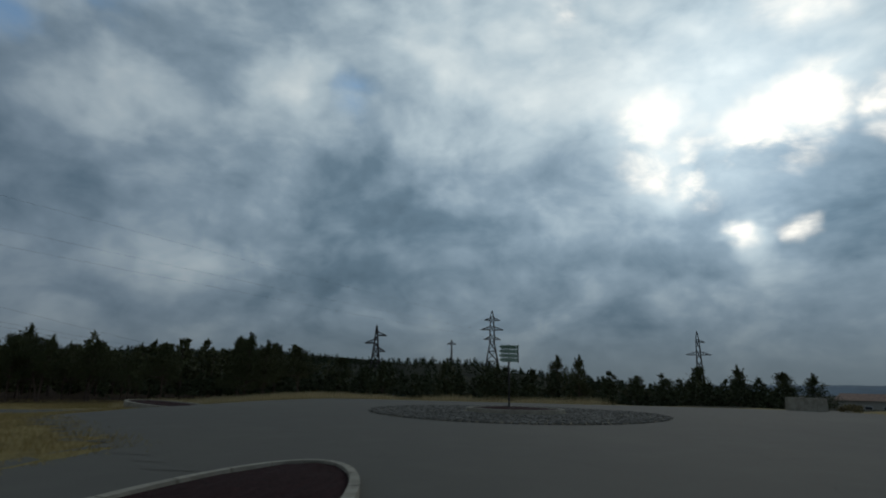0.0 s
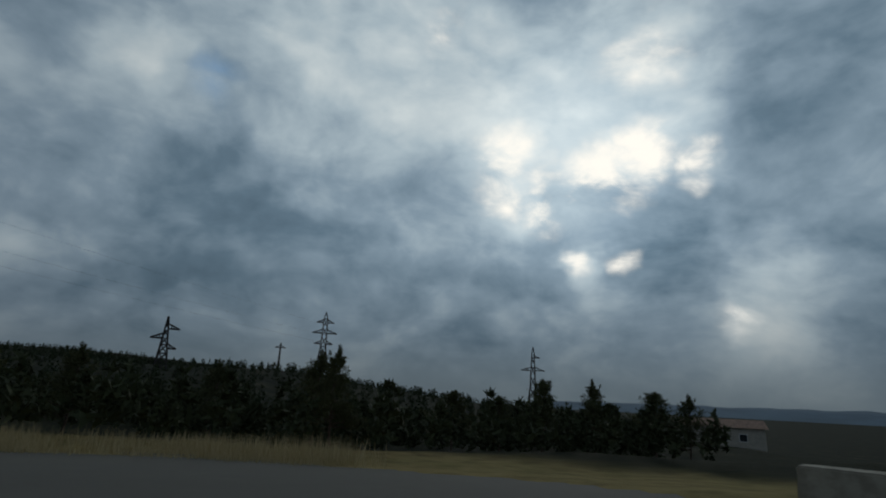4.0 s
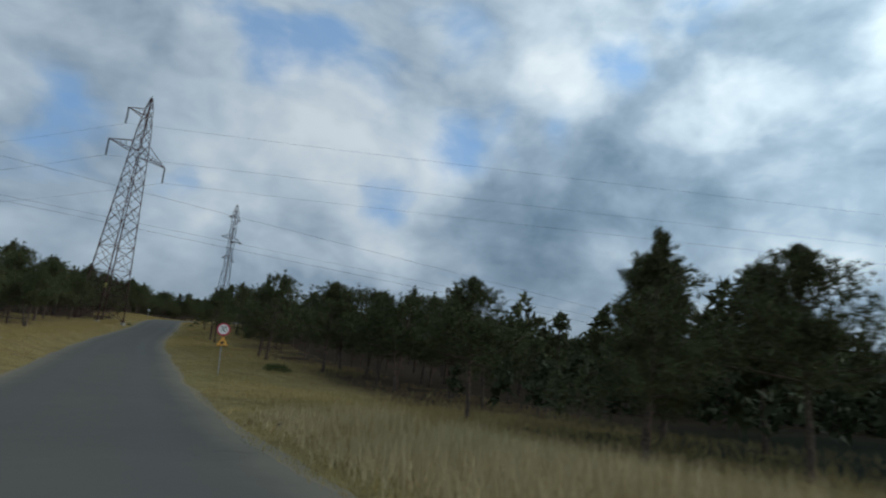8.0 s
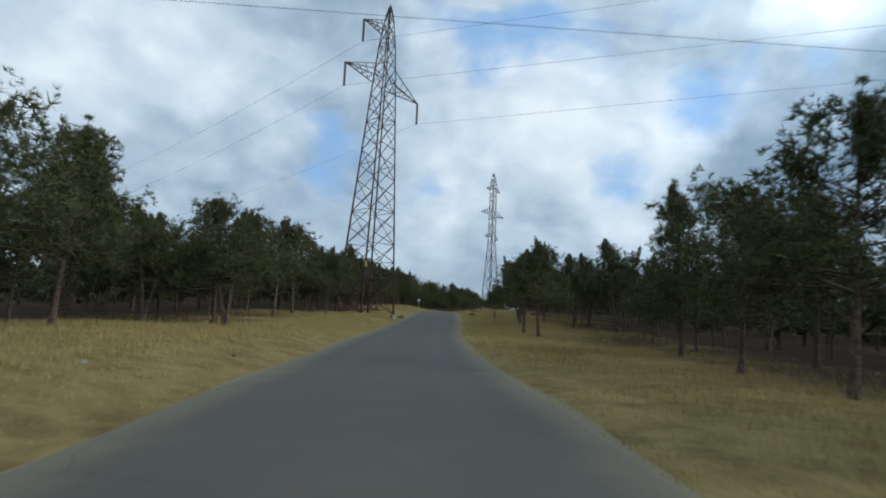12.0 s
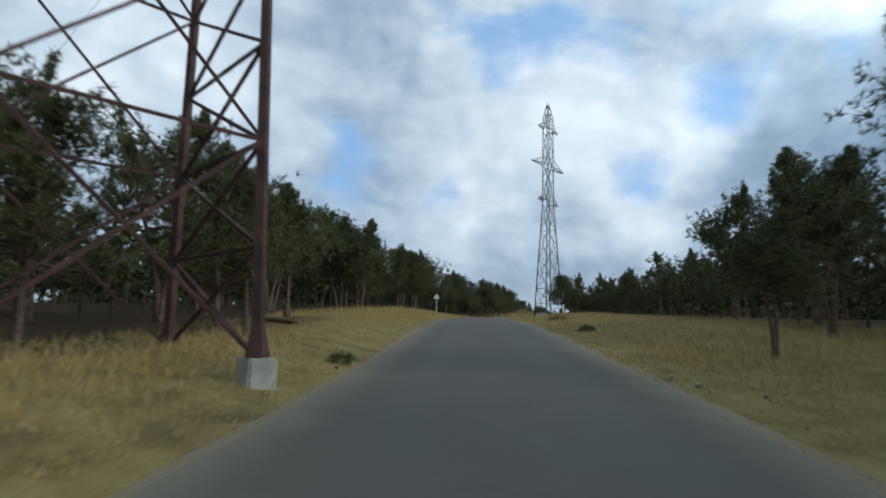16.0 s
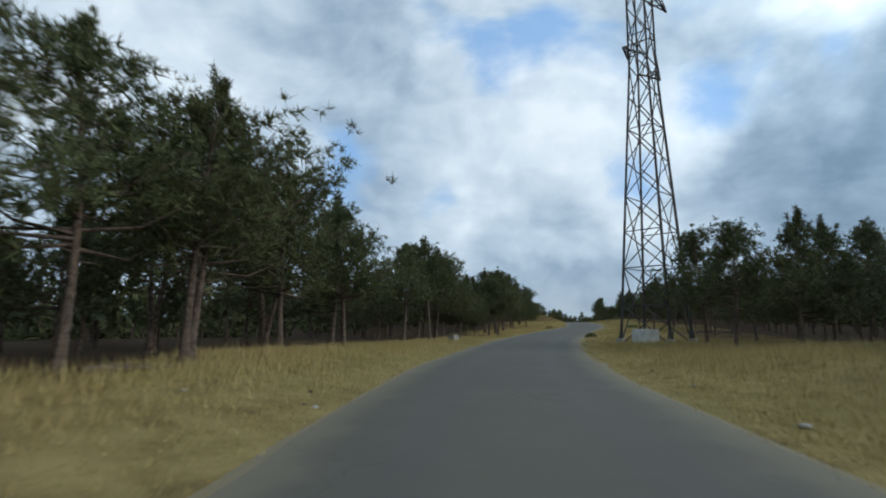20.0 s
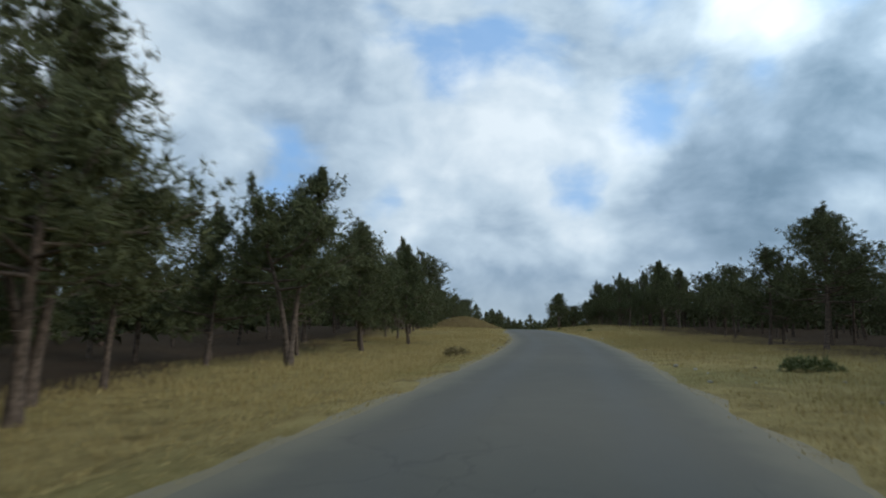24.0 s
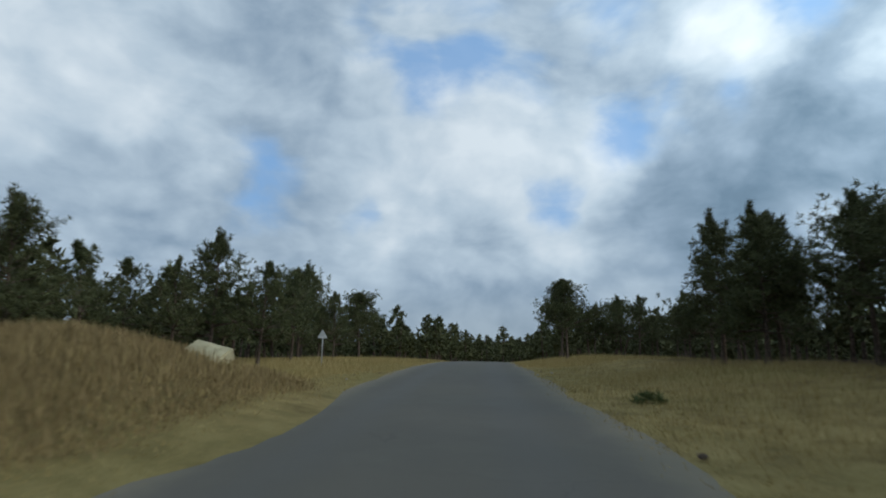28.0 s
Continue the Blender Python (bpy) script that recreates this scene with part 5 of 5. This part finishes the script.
concrete_block(12.6, 27.75, (1.45, 0.8, 0.60), radians(-57), "large pale weathered concrete block at the road's edge", mat=KERB)
concrete_block(-147.2, 27.6, (1.1, 0.8, 0.75), 0.4, "whitish concrete box at the foot of a pylon", mat=material("whitewash", plain((0.55, 0.55, 0.52), 0.9, 0, 0.2, 3, 0.4)))
concrete_block(-154.6, 17.7, (0.75, 0.4, 0.32), 0.7, "broken pale concrete lump under the pines")
concrete_block(-230.9, 32.15, (0.95, 0.62, 0.14), 1.2, "pale yellowish concrete slab lying on the earth mound", z=height(-230.9, 32.15) + 0.16, rx=0.55, ry=0.2, mat=material("sandy_slab", plain((0.50, 0.44, 0.28), 0.9, 0, 0.2, 3, 0.4)))


def far_house(x, y, size, rz, label, z, roof_mat, storeys=1):
    house = thing("house", (x, y, z), label, "house", "", rz)
    w, d, h = size
    part("wall", Soup().box((-w / 2, -d / 2, -2), (w / 2, d / 2, h)).mesh("wall", WALL), house)
    roof = Soup()
    roof.v = [Vector(p) for p in ((-w / 2 - 0.4, -d / 2 - 0.4, h), (w / 2 + 0.4, -d / 2 - 0.4, h), (w / 2 + 0.4, d / 2 + 0.4, h), (-w / 2 - 0.4, d / 2 + 0.4, h), (-w / 2, 0, h + 1.0), (w / 2, 0, h + 1.0))]
    roof.f = [(0, 1, 5, 4), (2, 3, 4, 5), (0, 4, 3), (1, 2, 5), (3, 2, 1, 0)]
    part("roof", roof.mesh("roof", roof_mat), house)
    for k in range(int(w // 2.2)):
        win = part("window", Soup().box((-0.5, -0.04, -0.5), (0.5, 0.04, 0.5)).mesh("window", WHITE), house, "white window frame", Matrix.Translation((-w / 2 + 1.4 + 2.2 * k, -d / 2 - 0.02, h - 1.2)))
        part("pane", Soup().box((-0.42, -0.05, -0.42), (0.42, -0.04, 0.42)).mesh("pane", PANE), win, "dark glass pane")
    return house


WALL = material("pale_plaster", plain((0.45, 0.42, 0.36), 0.9, 0, 0.12, 2))
PANE = material("dark_glass", plain((0.03, 0.035, 0.04), 0.15, 0, 0.1))
ROOF = material("brown_roof", plain((0.22, 0.13, 0.09), 0.85, 0, 0.3, 3))
far_house(52.1, 91.4, (10.5, 6, 2.0), radians(-35), "low pale house far down the slope", -2.0, ROOF)
far_house(-141.0, 55.0, (7, 5, 3.2), radians(60), "small house with a brown roof behind the pines", 0.6, ROOF)


# ---- bushes, stones ----
def bush_mesh(seed, mat, wide, tall, n):
    r = np.random.default_rng(seed)
    u = unit(r, n)
    u[:, 2] = np.abs(u[:, 2])
    cen = u * r.uniform(0.25, 1, (n, 1)) ** 0.5 * np.array([wide, wide, tall])
    v, f = tufts(r, cen, np.tile([0, 0, 0.6], (n, 1)) + u * 0.4, np.full(n, 0.20), 9, 0.10)
    return mesh("bush", v, f, mat)


DRY_BUSH = material("brown_bush", needles((0.17, 0.13, 0.06), (0.32, 0.25, 0.12)))
BUSHES = [bush_mesh(1, GREENERY, 0.45, 0.24, 60), bush_mesh(2, GREENERY, 0.75, 0.36, 110), bush_mesh(3, DRY_BUSH, 0.6, 0.36, 70)]
BUSH_SPOTS = [(-86.3, 18.1, 0, 0.6), (-189.1, 27.6, 2, 0.9), (-110.2, 25.0, 2, 1.0), (-217.9, 40.9, 0, 0.6), (-229.5, 40.9, 0, 0.7), (-158.0, 26.9, 0, 0.9), (-38.0, 30.5, 1, 0.9),
              (-98.0, 24.6, 0, 0.8), (-181.0, 35.6, 1, 0.9), (-165.3, 20.9, 2, 0.6), (15.3, 24.6, 2, 1.5), (16.6, 25.4, 2, 1.2), (14.0, 26.9, 2, 0.8)]
for x, y, k, sc in BUSH_SPOTS:
    tree = thing("bush", (x, y, height(x, y)), "low brown dry bush in the grass" if k == 2 else "low green bush in the dry grass", "bush", "bushes", rng.uniform(0, 6), sc)
    part("foliage", BUSHES[k], tree)


def bare_shrub(x, y, tall, seed):
    r = random.Random(seed)
    soup = Soup()

    def grow(p, d, length, rad, level_):
        q = p + d * length
        soup.tube([tuple(p), tuple(p.lerp(q, 0.5) + Vector((r.uniform(-1, 1), r.uniform(-1, 1), 0)) * length * 0.06), tuple(q)], [rad, rad * 0.8, rad * 0.6], 4)
        if level_:
            for _ in range(4):
                e = (d + Vector((r.uniform(-1, 1), r.uniform(-1, 1), r.uniform(-0.2, 0.8))) * 0.75).normalized()
                grow(p.lerp(q, r.uniform(0.45, 1.0)), e, length * r.uniform(0.5, 0.75), rad * 0.55, level_ - 1)
    for _ in range(6):
        grow(Vector((r.uniform(-0.2, 0.2), r.uniform(-0.2, 0.2), -0.1)), Vector((r.uniform(-0.5, 0.5), r.uniform(-0.5, 0.5), 1)).normalized(), tall * 0.42, 0.03, 3)
    ob = thing("shrub", (x, y, height(x, y)), "bare twiggy brown shrub beside the roundabout", "shrub")
    part("branchwork", soup.mesh("branchwork", BARK), ob)


bare_shrub(19.4, 27.7, 2.9, 3)


def stones():
    rg = random.Random(12)
    shapes = []
    for n in range(6):
        bm = bmesh.new()
        bmesh.ops.create_icosphere(bm, subdivisions=1, radius=0.5)
        for v in bm.verts:
            v.co *= rg.uniform(0.7, 1.2)
            v.co.z *= 0.6
        me = bpy.data.meshes.new("stone")
        bm.to_mesh(me)
        bm.free()
        me.materials.append(CONCRETE if n < 4 else BARK)
        shapes.append(me)
    made = 0
    while made < 170:
        k = rg.randrange(6, 240)
        side = rg.choice((-1, 1)) * (HALF + rg.uniform(0.25, 1.0) + (rg.uniform(0, 3.5) if rg.random() < 0.4 else 0))
        x, y = LINE[k, 0] + RIGHT[k, 0] * side, LINE[k, 1] + RIGHT[k, 1] * side
        ob = new("stone", rg.choice(shapes))
        size = rg.uniform(0.05, 0.16)
        ob.matrix_basis = Matrix.LocRotScale((x, y, height(x, y) + size * 0.1), Euler((0, 0, rg.uniform(0, 6.28))), (size, size * rg.uniform(0.6, 1), size))
        tagged(ob, "small pale stone on the road's shoulder", "stone", "stones on the shoulder")
        made += 1


stones()


def clods():
    """Dark lumps of earth and broken asphalt along the road's edge."""
    rg = random.Random(31)
    shapes = []
    for n in range(4):
        bm = bmesh.new()
        bmesh.ops.create_icosphere(bm, subdivisions=2, radius=0.5)
        for v in bm.verts:
            v.co *= 1 + 0.35 * noise.noise(v.co * 2.6 + Vector((n * 7, 0, 0)))
            v.co.z *= 0.55
        me = bpy.data.meshes.new("clod")
        bm.to_mesh(me)
        bm.free()
        me.materials.append(TAR)
        shapes.append(me)
    for k in range(22):
        x = -188.0 - k * 0.62 + rg.uniform(-0.2, 0.2)
        i = int(nearest(np.array([x]), np.array([31.5]))[0][0])
        side = -(HALF + rg.uniform(0.05, 0.3))
        px, py = LINE[i, 0] + RIGHT[i, 0] * side, LINE[i, 1] + RIGHT[i, 1] * side
        ob = new("clod", rg.choice(shapes))
        size = rg.uniform(0.06, 0.13)
        ob.matrix_basis = Matrix.LocRotScale((px, py, height(px, py) + size * 0.12), Euler((0, 0, rg.uniform(0, 6.28))), (size, size * rg.uniform(0.5, 0.9), size * 0.8))
        tagged(ob, "dark lump of earth at the road's edge", "clod", "clods along the road")


TAR = material("dark_earth", plain((0.045, 0.038, 0.032), 0.95, 0, 0.4, 12, 0.6))
clods()


def fallen_log(x, y, length, rz, r=0.07):
    soup = Soup()
    pts = [(length * (t - 0.5), 0.12 * math.sin(t * 3.0), r * 0.8 + 0.03 * math.sin(t * 5)) for t in np.linspace(0, 1, 7)]
    soup.tube(pts, [r * (1.1 - 0.5 * t) for t in np.linspace(0, 1, 7)], 8)
    ob = new("fallen_branch", soup.mesh("fallen_branch", BARK, True))
    ob.matrix_basis = Matrix.LocRotScale((x, y, height(x, y)), Euler((0, 0, rz)), None)
    return tagged(ob, "fallen grey-brown pine branch in the dry grass", "branch", "fallen branches")


for x, y, length, rz in ((-117.3, 16.6, 1.0, 0.6), (-92.0, 14.6, 2.2, 0.9), (-166.8, 19.6, 1.3, 2.1), (-171.0, 18.2, 1.6, 0.3), (-198.0, 22.5, 1.4, 1.1), (-128.0, 13.8, 1.5, 2.6)):
    fallen_log(x, y, length, rz)
